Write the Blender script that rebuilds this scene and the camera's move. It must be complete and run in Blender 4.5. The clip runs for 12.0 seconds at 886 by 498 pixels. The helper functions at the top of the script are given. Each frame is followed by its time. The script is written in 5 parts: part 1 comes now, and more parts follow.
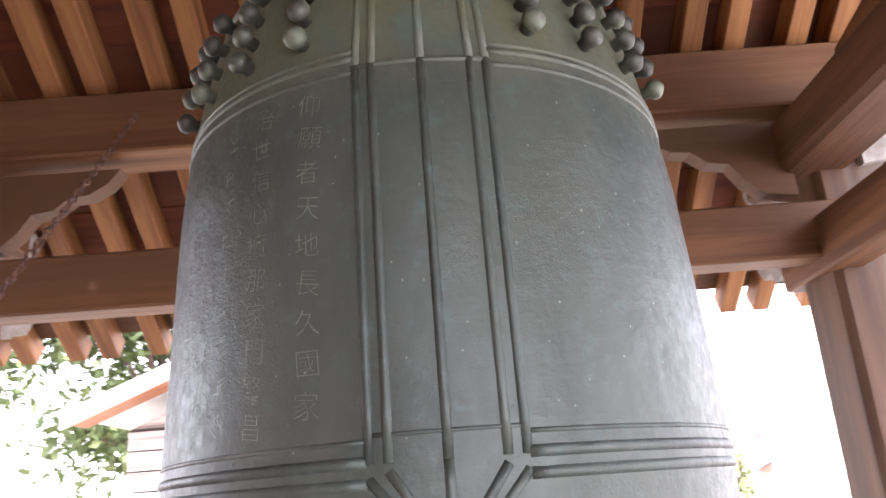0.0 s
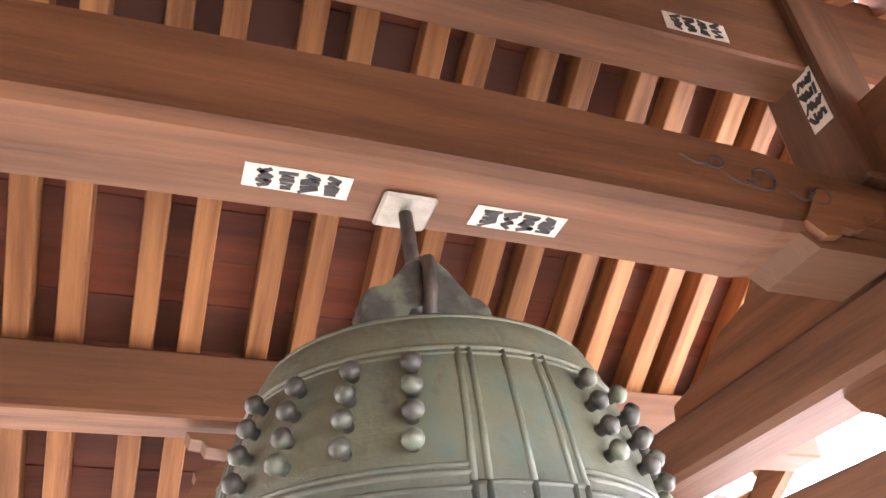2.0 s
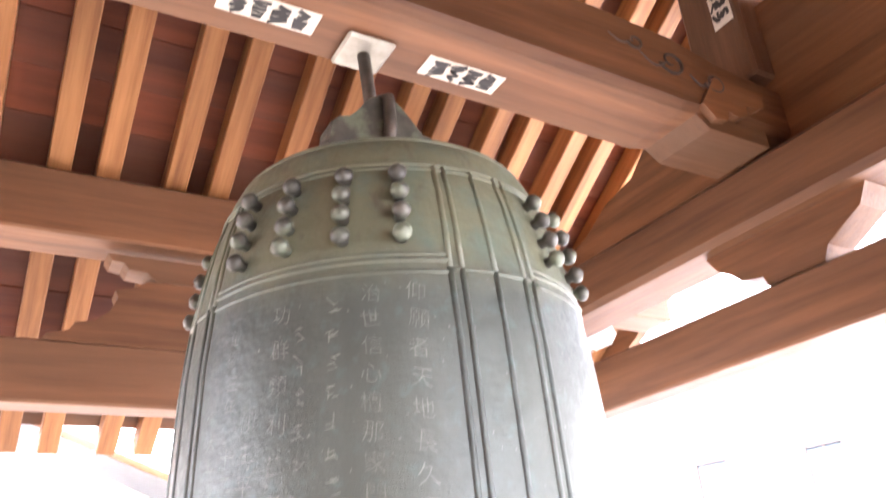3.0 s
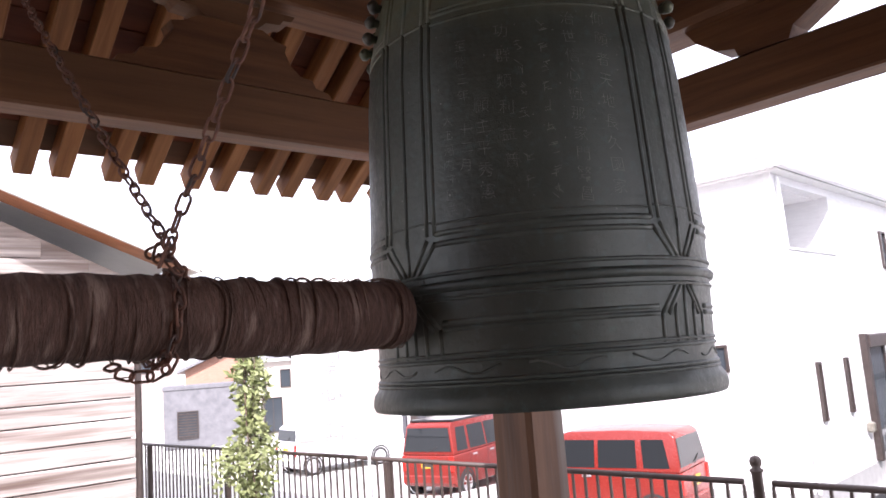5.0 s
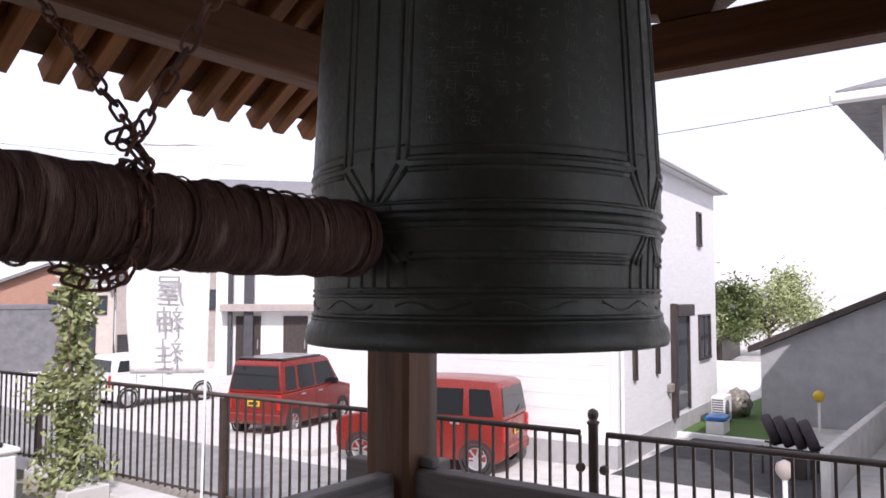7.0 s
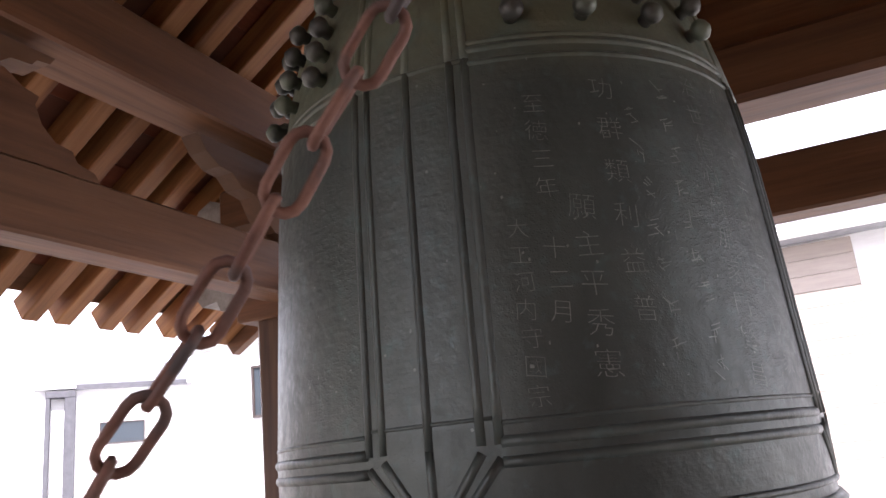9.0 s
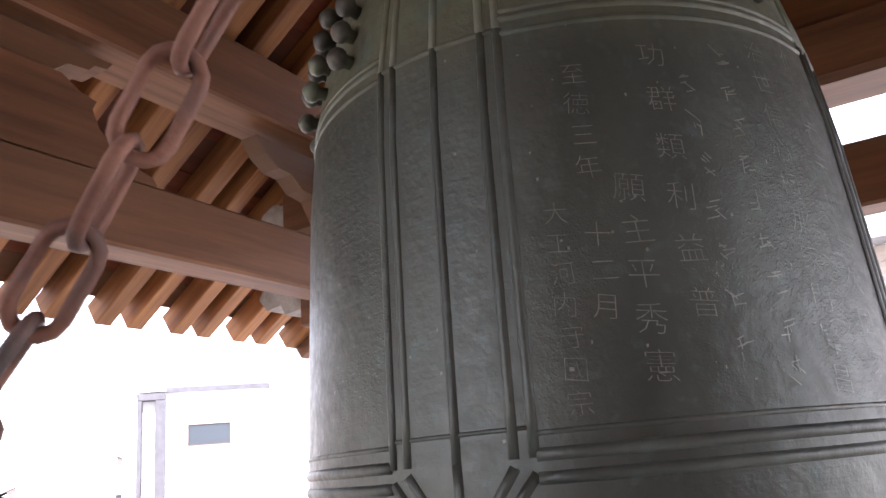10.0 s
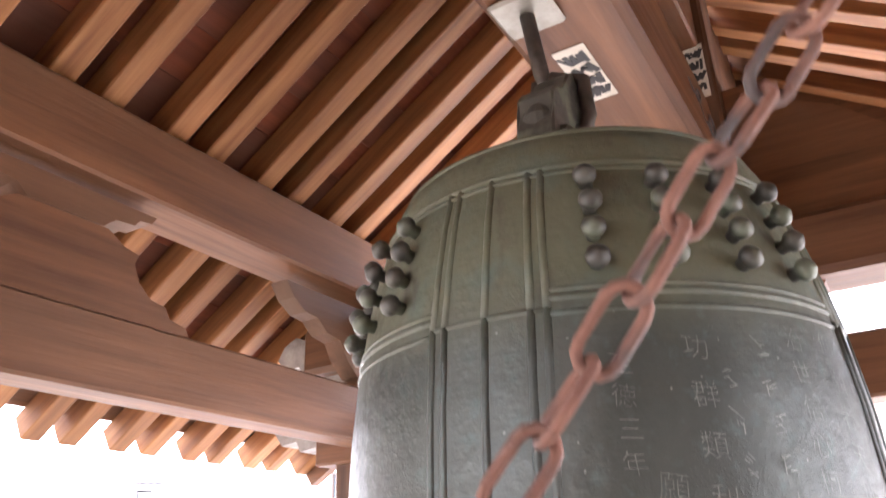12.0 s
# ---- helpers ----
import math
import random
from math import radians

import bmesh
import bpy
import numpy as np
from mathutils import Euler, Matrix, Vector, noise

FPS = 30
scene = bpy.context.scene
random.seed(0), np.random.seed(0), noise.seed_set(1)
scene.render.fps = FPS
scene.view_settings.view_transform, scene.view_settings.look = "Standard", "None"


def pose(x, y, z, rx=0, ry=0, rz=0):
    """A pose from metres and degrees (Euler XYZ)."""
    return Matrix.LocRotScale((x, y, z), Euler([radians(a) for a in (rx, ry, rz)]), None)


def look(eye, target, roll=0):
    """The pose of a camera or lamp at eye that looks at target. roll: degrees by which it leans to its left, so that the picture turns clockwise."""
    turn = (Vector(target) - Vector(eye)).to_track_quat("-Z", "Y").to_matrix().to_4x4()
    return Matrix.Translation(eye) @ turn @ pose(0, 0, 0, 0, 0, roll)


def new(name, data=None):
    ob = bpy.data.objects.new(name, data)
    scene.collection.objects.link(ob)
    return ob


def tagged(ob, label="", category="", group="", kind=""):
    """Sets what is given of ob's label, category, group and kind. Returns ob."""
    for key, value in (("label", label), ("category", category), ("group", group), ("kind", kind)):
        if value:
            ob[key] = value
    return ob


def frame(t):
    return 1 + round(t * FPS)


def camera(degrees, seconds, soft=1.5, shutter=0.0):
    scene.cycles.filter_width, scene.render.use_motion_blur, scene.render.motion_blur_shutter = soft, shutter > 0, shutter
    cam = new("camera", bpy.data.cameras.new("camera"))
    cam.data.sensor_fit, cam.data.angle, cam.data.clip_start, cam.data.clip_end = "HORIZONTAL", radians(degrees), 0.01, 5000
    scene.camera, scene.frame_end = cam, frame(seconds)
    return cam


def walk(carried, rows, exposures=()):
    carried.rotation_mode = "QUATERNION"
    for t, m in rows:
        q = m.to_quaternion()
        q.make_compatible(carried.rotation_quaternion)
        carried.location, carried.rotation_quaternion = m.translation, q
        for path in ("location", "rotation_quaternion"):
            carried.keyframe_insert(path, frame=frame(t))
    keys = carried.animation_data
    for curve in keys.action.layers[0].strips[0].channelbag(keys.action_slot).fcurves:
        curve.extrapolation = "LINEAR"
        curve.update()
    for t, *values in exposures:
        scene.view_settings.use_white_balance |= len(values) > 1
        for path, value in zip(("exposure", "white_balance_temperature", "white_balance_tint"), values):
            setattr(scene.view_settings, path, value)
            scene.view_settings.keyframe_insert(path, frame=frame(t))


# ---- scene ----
# ------------------------------------------------------------ camera
cam = camera(59.73, 12.0, shutter=0.3)
walk(cam, [
    (0.0, pose(0.007, -1.066, 1.694, 107.76, 4.17, 0.83)),
    (0.5, pose(-0.127, -1.050, 1.710, 108.21, 3.01, -9.04)),
    (1.0, pose(-0.275, -1.077, 1.752, 108.74, 2.94, -17.18)),
    (1.5, pose(-0.343, -1.099, 1.818, 112.57, 2.26, -21.60)),
    (2.0, pose(-0.396, -1.121, 1.872, 124.58, 3.86, -18.90)),
    (2.5, pose(-0.469, -1.155, 1.819, 122.46, 5.79, -22.94)),
    (3.0, pose(-0.591, -1.163, 1.721, 114.75, 4.15, -29.69)),
    (3.5, pose(-0.738, -1.160, 1.662, 107.69, 5.99, -31.28)),
    (5.5, pose(-1.331, -1.129, 1.471, 96.54, 2.38, -43.61)),
    (6.0, pose(-1.333, -1.100, 1.462, 94.64, 0.57, -46.57)),
    (6.5, pose(-1.364, -1.019, 1.458, 92.53, -0.49, -50.55)),
    (8.5, pose(-1.164, -0.451, 1.709, 102.89, 4.30, -61.57)),
    (9.0, pose(-1.058, -0.354, 1.719, 105.07, 5.61, -64.37)),
    (9.5, pose(-1.006, -0.355, 1.730, 105.92, 5.10, -59.84)),
    (10.0, pose(-0.963, -0.358, 1.723, 105.89, 4.91, -58.63)),
    (10.5, pose(-0.938, -0.355, 1.712, 106.57, 4.70, -58.56)),
    (11.0, pose(-0.944, -0.364, 1.753, 107.27, 5.33, -57.45)),
    (11.5, pose(-0.982, -0.384, 1.813, 109.76, 3.64, -57.41)),
    (12.0, pose(-1.058, -0.379, 1.886, 112.94, 1.98, -58.76)),
], exposures=[(0.0, 2.50, 6150, 22), (1.0, 2.95, 6150, 22), (2.0, 3.75, 6150, 22), (2.5, 4.10, 6150, 22), (3.0, 4.00, 6150, 22), (3.7, 3.65, 6150, 22), (5.2, 0.55, 6150, 22), (6.0, 0.15, 6150, 22), (6.7, -0.15, 6150, 22), (8.3, -0.70, 6150, 22), (8.5, -0.45, 6150, 22), (9.0, 1.40, 6150, 22), (9.5, 1.80, 6150, 22), (11.0, 2.70, 6150, 22), (12.0, 3.20, 6150, 22)])

# ------------------------------------------------------------ world and sun
SUN_DIR = Vector((-0.60, -0.55, 0.72)).normalized()
world = bpy.data.worlds.new("sky_world")
scene.world = world
world.use_nodes = True
wn = world.node_tree.nodes
sky = wn.new("ShaderNodeTexSky")
sky.sky_type = "NISHITA"
sky.sun_disc = False
sky.sun_elevation = math.asin(SUN_DIR.z)
sky.sun_rotation = math.atan2(SUN_DIR.x, SUN_DIR.y)
sky.dust_density = 1.5
haze = wn.new("ShaderNodeMixRGB")          # thin bright haze over the blue
haze.inputs[0].default_value = 0.62
haze.inputs[2].default_value = (12.0, 11.9, 12.0, 1)
world.node_tree.links.new(sky.outputs[0], haze.inputs[1])
world.node_tree.links.new(haze.outputs[0], wn["Background"].inputs[0])
wn["Background"].inputs[1].default_value = 0.15
sun_data = bpy.data.lights.new("sun", "SUN")
sun_data.energy, sun_data.angle, sun_data.color = 5.0, radians(0.6), (1.0, 0.95, 0.88)
sun = new("sun", sun_data)
sun.matrix_world = look(SUN_DIR * 40, (0, 0, 0))


# ------------------------------------------------------------ materials
def mat(name, c1, c2, rough=0.6, metal=0.0, scale=8.0, stretch=(1, 1, 1), bump=0.15, fine=60.0, detail=6.0, spec=0.5, vary=0.0, c3=None, c3_scale=2.0, c3_lo=0.5, c3_hi=0.65, c3_stretch=(1, 1, 1), dist=0.002):
    """Two-scale noise material in object space; vary: brightness change from piece to piece."""
    m = bpy.data.materials.new(name)
    m.use_nodes = True
    n, l = m.node_tree.nodes, m.node_tree.links
    b = n["Principled BSDF"]
    co = n.new("ShaderNodeTexCoord")
    mp = n.new("ShaderNodeMapping")
    mp.inputs["Scale"].default_value = stretch
    l.new(co.outputs["Object"], mp.inputs[0])
    oi = n.new("ShaderNodeObjectInfo")
    sh = n.new("ShaderNodeVectorMath")
    sh.operation = "ADD"
    mul = n.new("ShaderNodeMath")
    mul.operation = "MULTIPLY"
    mul.inputs[1].default_value = 37.0
    l.new(oi.outputs["Random"], mul.inputs[0])
    l.new(mp.outputs[0], sh.inputs[0])
    l.new(mul.outputs[0], sh.inputs[1])
    n1 = n.new("ShaderNodeTexNoise")
    n1.inputs["Scale"].default_value, n1.inputs["Detail"].default_value, n1.inputs["Roughness"].default_value = scale, detail, 0.62
    l.new(sh.outputs[0], n1.inputs["Vector"])
    n2 = n.new("ShaderNodeTexNoise")
    n2.inputs["Scale"].default_value, n2.inputs["Detail"].default_value = fine, 3.0
    l.new(sh.outputs[0], n2.inputs["Vector"])
    r = n.new("ShaderNodeValToRGB")
    r.color_ramp.elements[0].position, r.color_ramp.elements[1].position = 0.33, 0.68
    r.color_ramp.elements[0].color, r.color_ramp.elements[1].color = (*c1, 1), (*c2, 1)
    l.new(n1.outputs[0], r.inputs[0])
    col = r.outputs[0]
    if c3:
        m3 = n.new("ShaderNodeMapping")
        m3.inputs["Scale"].default_value = c3_stretch
        l.new(sh.outputs[0], m3.inputs[0])
        n3 = n.new("ShaderNodeTexNoise")
        n3.inputs["Scale"].default_value, n3.inputs["Detail"].default_value = c3_scale, 5.0
        l.new(m3.outputs[0], n3.inputs["Vector"])
        r3 = n.new("ShaderNodeValToRGB")
        r3.color_ramp.elements[0].position, r3.color_ramp.elements[1].position = c3_lo, c3_hi
        l.new(n3.outputs[0], r3.inputs[0])
        mx = n.new("ShaderNodeMixRGB")
        l.new(r3.outputs[0], mx.inputs[0])
        l.new(col, mx.inputs[1])
        mx.inputs[2].default_value = (*c3, 1)
        col = mx.outputs[0]
    if vary:
        mr = n.new("ShaderNodeMapRange")
        mr.inputs[3].default_value, mr.inputs[4].default_value = 1 - vary, 1 + vary
        l.new(oi.outputs["Random"], mr.inputs[0])
        hs = n.new("ShaderNodeHueSaturation")
        l.new(mr.outputs[0], hs.inputs["Value"])
        l.new(col, hs.inputs["Color"])
        col = hs.outputs[0]
    l.new(col, b.inputs["Base Color"])
    rr = n.new("ShaderNodeMapRange")
    rr.inputs[3].default_value, rr.inputs[4].default_value = max(0.03, rough - 0.12), min(1, rough + 0.12)
    l.new(n2.outputs[0], rr.inputs[0])
    l.new(rr.outputs[0], b.inputs["Roughness"])
    b.inputs["Metallic"].default_value = metal
    b.inputs["Specular IOR Level"].default_value = spec
    if bump:
        ad = n.new("ShaderNodeMath")
        ad.operation = "ADD"
        l.new(n1.outputs[0], ad.inputs[0])
        l.new(n2.outputs[0], ad.inputs[1])
        bp = n.new("ShaderNodeBump")
        bp.inputs["Strength"].default_value, bp.inputs["Distance"].default_value = bump, dist
        l.new(ad.outputs[0], bp.inputs["Height"])
        l.new(bp.outputs[0], b.inputs["Normal"])
    return m


def wood_mat(name, dark, light, axis, rough=0.6, bump=0.35, vary=0.1, rings=14.0, c3=None, **k):
    """Grain along one axis."""
    st = [1.0, 1.0, 1.0]
    st["xyz".index(axis)] = 0.06
    m = mat(name, dark, light, rough, 0, rings, st, bump, 90.0, 5.0, 0.35, vary, c3=c3, **k)
    return m


def glass_mat(name, tint, rough=0.05):
    m = bpy.data.materials.new(name)
    m.use_nodes = True
    b = m.node_tree.nodes["Principled BSDF"]
    b.inputs["Base Color"].default_value = (*tint, 1)
    b.inputs["Roughness"].default_value = rough
    b.inputs["Specular IOR Level"].default_value = 0.35
    return m


def bell_bronze(name, base):
    """Grey-green cast bronze: mottled, with runs, turning scratches, pimpled patches, and a green patina above height base."""
    m = mat(name, (0.036, 0.044, 0.039), (0.074, 0.088, 0.077), 0.40, 0.35, 5.0, (1, 1, 0.5), 0, 85.0, 8.0, 0.5, c3=(0.096, 0.108, 0.094), c3_scale=4.0, c3_lo=0.50, c3_hi=0.75, c3_stretch=(1, 1, 0.3))
    n, l = m.node_tree.nodes, m.node_tree.links
    b = n["Principled BSDF"]
    co = n.new("ShaderNodeTexCoord")

    def noise(scale, detail, stretch=(1, 1, 1)):
        mp = n.new("ShaderNodeMapping")
        mp.inputs["Scale"].default_value = stretch
        l.new(co.outputs["Object"], mp.inputs[0])
        t = n.new("ShaderNodeTexNoise")
        t.inputs["Scale"].default_value, t.inputs["Detail"].default_value, t.inputs["Roughness"].default_value = scale, detail, 0.6
        l.new(mp.outputs[0], t.inputs["Vector"])
        return t.outputs[0]

    def ramp(sock, lo, hi, a=0.0, z=1.0):
        r = n.new("ShaderNodeMapRange")
        r.inputs[1].default_value, r.inputs[2].default_value, r.inputs[3].default_value, r.inputs[4].default_value = lo, hi, a, z
        l.new(sock, r.inputs[0])
        return r.outputs[0]

    def calc(op, a, c):
        k = n.new("ShaderNodeMath")
        k.operation = op
        for i, s in enumerate((a, c)):
            if isinstance(s, (int, float)):
                k.inputs[i].default_value = s
            else:
                l.new(s, k.inputs[i])
        return k.outputs[0]

    def mix(f, a, c):
        k = n.new("ShaderNodeMixRGB")
        l.new(f, k.inputs[0])
        for i, s in ((1, a), (2, c)):
            if isinstance(s, tuple):
                k.inputs[i].default_value = (*s, 1)
            else:
                l.new(s, k.inputs[i])
        return k.outputs[0]

    grey = b.inputs["Base Color"].links[0].from_socket
    grey = mix(ramp(noise(45.0, 4.0), 0.56, 0.74, 0.0, 0.45), grey, (0.085, 0.135, 0.125))
    grey = mix(ramp(noise(22.0, 5.0, (1, 1, 0.12)), 0.55, 0.8, 0.0, 0.5), grey, (0.035, 0.037, 0.033))
    green = mix(noise(6.0, 8.0), (0.066, 0.074, 0.048), (0.140, 0.146, 0.092))
    green = mix(ramp(noise(14.0, 6.0), 0.50, 0.68, 0.0, 0.8), green, (0.078, 0.112, 0.090))
    green = mix(ramp(noise(30.0, 5.0, (1, 1, 0.4)), 0.58, 0.72, 0.0, 0.7), green, (0.055, 0.050, 0.036))
    sep = n.new("ShaderNodeSeparateXYZ")
    l.new(co.outputs["Object"], sep.inputs[0])
    edge = calc("ADD", sep.outputs[2], calc("MULTIPLY", noise(9.0, 5.0), 0.10))
    mask = ramp(edge, base + 0.752, base + 0.850)
    l.new(mix(mask, grey, green), b.inputs["Base Color"])
    l.new(calc("ADD", ramp(noise(70.0, 3.0), 0.3, 0.7, 0.34, 0.54), calc("MULTIPLY", mask, 0.10)), b.inputs["Roughness"])
    l.new(calc("SUBTRACT", 0.24, calc("MULTIPLY", mask, 0.14)), b.inputs["Metallic"])
    v = n.new("ShaderNodeTexVoronoi")
    v.inputs["Scale"].default_value = 330.0
    l.new(co.outputs["Object"], v.inputs["Vector"])
    pim = calc("MULTIPLY", ramp(v.outputs[0], 0.0, 0.45, 1.0, 0.0), ramp(noise(5.0, 3.0), 0.50, 0.64))
    h = calc("ADD", calc("MULTIPLY", pim, 0.22), calc("MULTIPLY", noise(60.0, 5.0), 0.75))
    h = calc("ADD", h, calc("MULTIPLY", ramp(noise(26.0, 3.0, (0.25, 0.25, 6.0)), 0.35, 0.65), 0.05))
    h = calc("ADD", h, calc("MULTIPLY", noise(11.0, 3.0), 1.3))
    bp = n.new("ShaderNodeBump")
    bp.inputs["Strength"].default_value, bp.inputs["Distance"].default_value = 0.65, 0.0030
    l.new(h, bp.inputs["Height"])
    l.new(bp.outputs[0], b.inputs["Normal"])
    return m


BRONZE = bell_bronze("bronze", 1.40)
BRONZE_GREEN = BRONZE
BRONZE_DARK = mat("bronze_dark", (0.036, 0.036, 0.032), (0.078, 0.078, 0.064), 0.48, 0.2, 30.0, (1, 1, 1), 0.3, 90.0, vary=0.2, c3=(0.12, 0.14, 0.10), c3_scale=18.0, c3_lo=0.5, c3_hi=0.62)
CHASED = mat("chased_lines", (0.115, 0.13, 0.118), (0.235, 0.25, 0.23), 0.5, 0.3, 45.0, (1, 1, 1), 0.1)
TIMBER_X = wood_mat("timber_x", (0.088, 0.036, 0.015), (0.200, 0.087, 0.037), "x", bump=0.5, rings=20.0, vary=0.14, c3=(0.115, 0.060, 0.031), c3_scale=2.5, c3_lo=0.48, c3_hi=0.68)
TIMBER_Y = wood_mat("timber_y", (0.088, 0.036, 0.015), (0.200, 0.087, 0.037), "y", bump=0.5, rings=20.0, vary=0.14, c3=(0.115, 0.060, 0.031), c3_scale=2.5, c3_lo=0.48, c3_hi=0.68)
TIMBER_Z = wood_mat("timber_z", (0.070, 0.034, 0.019), (0.160, 0.080, 0.042), "z", c3=(0.20, 0.165, 0.14), c3_scale=6.0, c3_stretch=(1, 1, 1), c3_lo=0.52, c3_hi=0.7)
RAFTER = wood_mat("rafter_wood", (0.17, 0.066, 0.022), (0.38, 0.172, 0.062), "y", vary=0.18, rings=20.0)
ROOF_BOARD = wood_mat("roof_board", (0.10, 0.024, 0.009), (0.25, 0.068, 0.027), "x", vary=0.2, rings=9.0, c3=(0.12, 0.05, 0.03))
WEATHERED = wood_mat("weathered_wood_x", (0.13, 0.122, 0.117), (0.31, 0.295, 0.285), "x", rough=0.75, vary=0.08)
WEATHERED_Y = wood_mat("weathered_wood_y", (0.085, 0.076, 0.070), (0.21, 0.19, 0.175), "y", rough=0.7, vary=0.08)
PALE_CARVED = mat("pale_carved_wood", (0.20, 0.175, 0.155), (0.40, 0.37, 0.345), 0.7, 0, 14.0, bump=0.3)
ROPE = mat("wrapped_palm_bark", (0.060, 0.030, 0.022), (0.155, 0.085, 0.062), 0.8, 0, 26.0, (6, 1, 1), 0.9, 120.0, dist=0.006, c3=(0.27, 0.19, 0.15), c3_scale=9.0, c3_lo=0.54, c3_hi=0.66)
RUST = mat("rusty_iron", (0.10, 0.042, 0.028), (0.23, 0.115, 0.08), 0.75, 0.2, 40.0, (1, 1, 1), 0.5, 160.0, c3=(0.07, 0.055, 0.05), c3_scale=25.0)
IRON = mat("dark_iron", (0.055, 0.05, 0.045), (0.12, 0.10, 0.085), 0.6, 0.6, 30.0, bump=0.2)
STEEL = mat("galvanised_plate", (0.22, 0.20, 0.165), (0.40, 0.38, 0.33), 0.5, 0.5, 15.0, bump=0.1)
PAPER = mat("paper", (0.52, 0.47, 0.39), (0.68, 0.63, 0.54), 0.8, 0, 10.0, bump=0.05)
INK = mat("ink", (0.02, 0.02, 0.02), (0.045, 0.04, 0.04), 0.7, 0, 30.0, bump=0)
STONE = mat("platform_stone", (0.11, 0.106, 0.10), (0.19, 0.183, 0.172), 0.85, 0, 6.0, bump=0.4, fine=140.0, vary=0.08)
GROUND = mat("sandy_ground", (0.23, 0.20, 0.163), (0.33, 0.295, 0.245), 0.95, 0, 3.0, bump=0.6, fine=90.0, c3=(0.20, 0.22, 0.10), c3_scale=0.9, c3_lo=0.58, c3_hi=0.68)
ASPHALT = mat("asphalt", (0.045, 0.045, 0.047), (0.075, 0.075, 0.078), 0.9, 0, 4.0, bump=0.4, fine=200.0)
CONCRETE = mat("concrete", (0.50, 0.49, 0.47), (0.64, 0.63, 0.61), 0.85, 0, 2.5, bump=0.2, fine=120.0)
GRASS = mat("grass", (0.045, 0.10, 0.02), (0.10, 0.18, 0.04), 0.9, 0, 20.0, bump=0.6, fine=200.0)
WHITE_WALL = mat("white_siding", (0.74, 0.74, 0.74), (0.82, 0.82, 0.82), 0.7, 0, 3.0, (1, 1, 6), 0.25, 40.0, dist=0.01)
CREAM_WALL = mat("cream_render", (0.34, 0.295, 0.275), (0.41, 0.36, 0.335), 0.8, 0, 4.0, bump=0.15)
BEIGE_WALL = mat("beige_siding", (0.36, 0.31, 0.275), (0.43, 0.375, 0.335), 0.8, 0, 3.0, (1, 1, 10), 0.2, 40.0, dist=0.01)
GREY_WALL = mat("grey_render", (0.13, 0.13, 0.14), (0.19, 0.19, 0.20), 0.8, 0, 3.0, bump=0.15)
BRICK_WALL = mat("orange_siding", (0.38, 0.21, 0.15), (0.46, 0.27, 0.20), 0.8, 0, 5.0, (1, 1, 5), 0.2)
ROOF_SLATE = mat("grey_roof_slate", (0.16, 0.16, 0.17), (0.26, 0.26, 0.27), 0.75, 0, 6.0, (1, 1, 4), 0.3)
WHITE_TRIM = mat("white_trim", (0.76, 0.76, 0.75), (0.82, 0.82, 0.81), 0.5, 0, 5.0, bump=0.03)
DARK_TRIM = mat("dark_brown_trim", (0.035, 0.025, 0.022), (0.06, 0.045, 0.04), 0.5, 0, 8.0, bump=0.05)
WINDOW = glass_mat("window_glass", (0.05, 0.06, 0.07))
CAR_RED = mat("red_car_paint", (0.20, 0.018, 0.012), (0.23, 0.022, 0.015), 0.25, 0.1, 2.0, bump=0, spec=0.7)
CAR_WHITE = mat("white_car_paint", (0.70, 0.70, 0.70), (0.74, 0.74, 0.74), 0.25, 0, 2.0, bump=0)
CAR_BLUE = mat("blue_car_paint", (0.03, 0.09, 0.30), (0.04, 0.11, 0.34), 0.25, 0.1, 2.0, bump=0)
CAR_BLACK = mat("black_car_paint", (0.012, 0.012, 0.014), (0.02, 0.02, 0.022), 0.2, 0, 2.0, bump=0)
CAR_GLASS = glass_mat("car_glass", (0.02, 0.022, 0.024), 0.03)
RUBBER = mat("rubber", (0.018, 0.018, 0.018), (0.035, 0.033, 0.032), 0.85, 0, 20.0, bump=0.2)
ALLOY = mat("alloy", (0.45, 0.45, 0.46), (0.6, 0.6, 0.61), 0.35, 0.8, 10.0, bump=0)
LAMP_RED = mat("red_lens", (0.40, 0.02, 0.015), (0.5, 0.03, 0.02), 0.2, 0, 10.0, bump=0)
YELLOW = mat("yellow_plate", (0.65, 0.42, 0.03), (0.72, 0.48, 0.04), 0.5, 0, 10.0, bump=0)
FENCE_METAL = mat("brown_fence_metal", (0.055, 0.040, 0.034), (0.085, 0.063, 0.054), 0.45, 0.3, 10.0, bump=0.05)
LEAF = mat("leaf", (0.16, 0.20, 0.065), (0.40, 0.43, 0.22), 0.35, 0, 9.0, bump=0.05, vary=0.1)
LEAF_DARK = mat("leaf_dark", (0.05, 0.08, 0.02), (0.13, 0.16, 0.05), 0.6, 0, 2.0, bump=0.05)
BARK = mat("bark", (0.10, 0.07, 0.05), (0.18, 0.13, 0.10), 0.9, 0, 20.0, (1, 1, 0.3), 0.6)
CLOTH = mat("banner_cloth", (0.78, 0.78, 0.78), (0.82, 0.82, 0.82), 0.9, 0, 12.0, bump=0.1)
PURPLE_TYRE = mat("tyre_cover", (0.035, 0.028, 0.035), (0.06, 0.048, 0.058), 0.8, 0, 9.0, bump=0.2)
PLASTIC_BLUE = mat("blue_plastic", (0.02, 0.16, 0.45), (0.03, 0.2, 0.5), 0.4, 0, 8.0, bump=0)
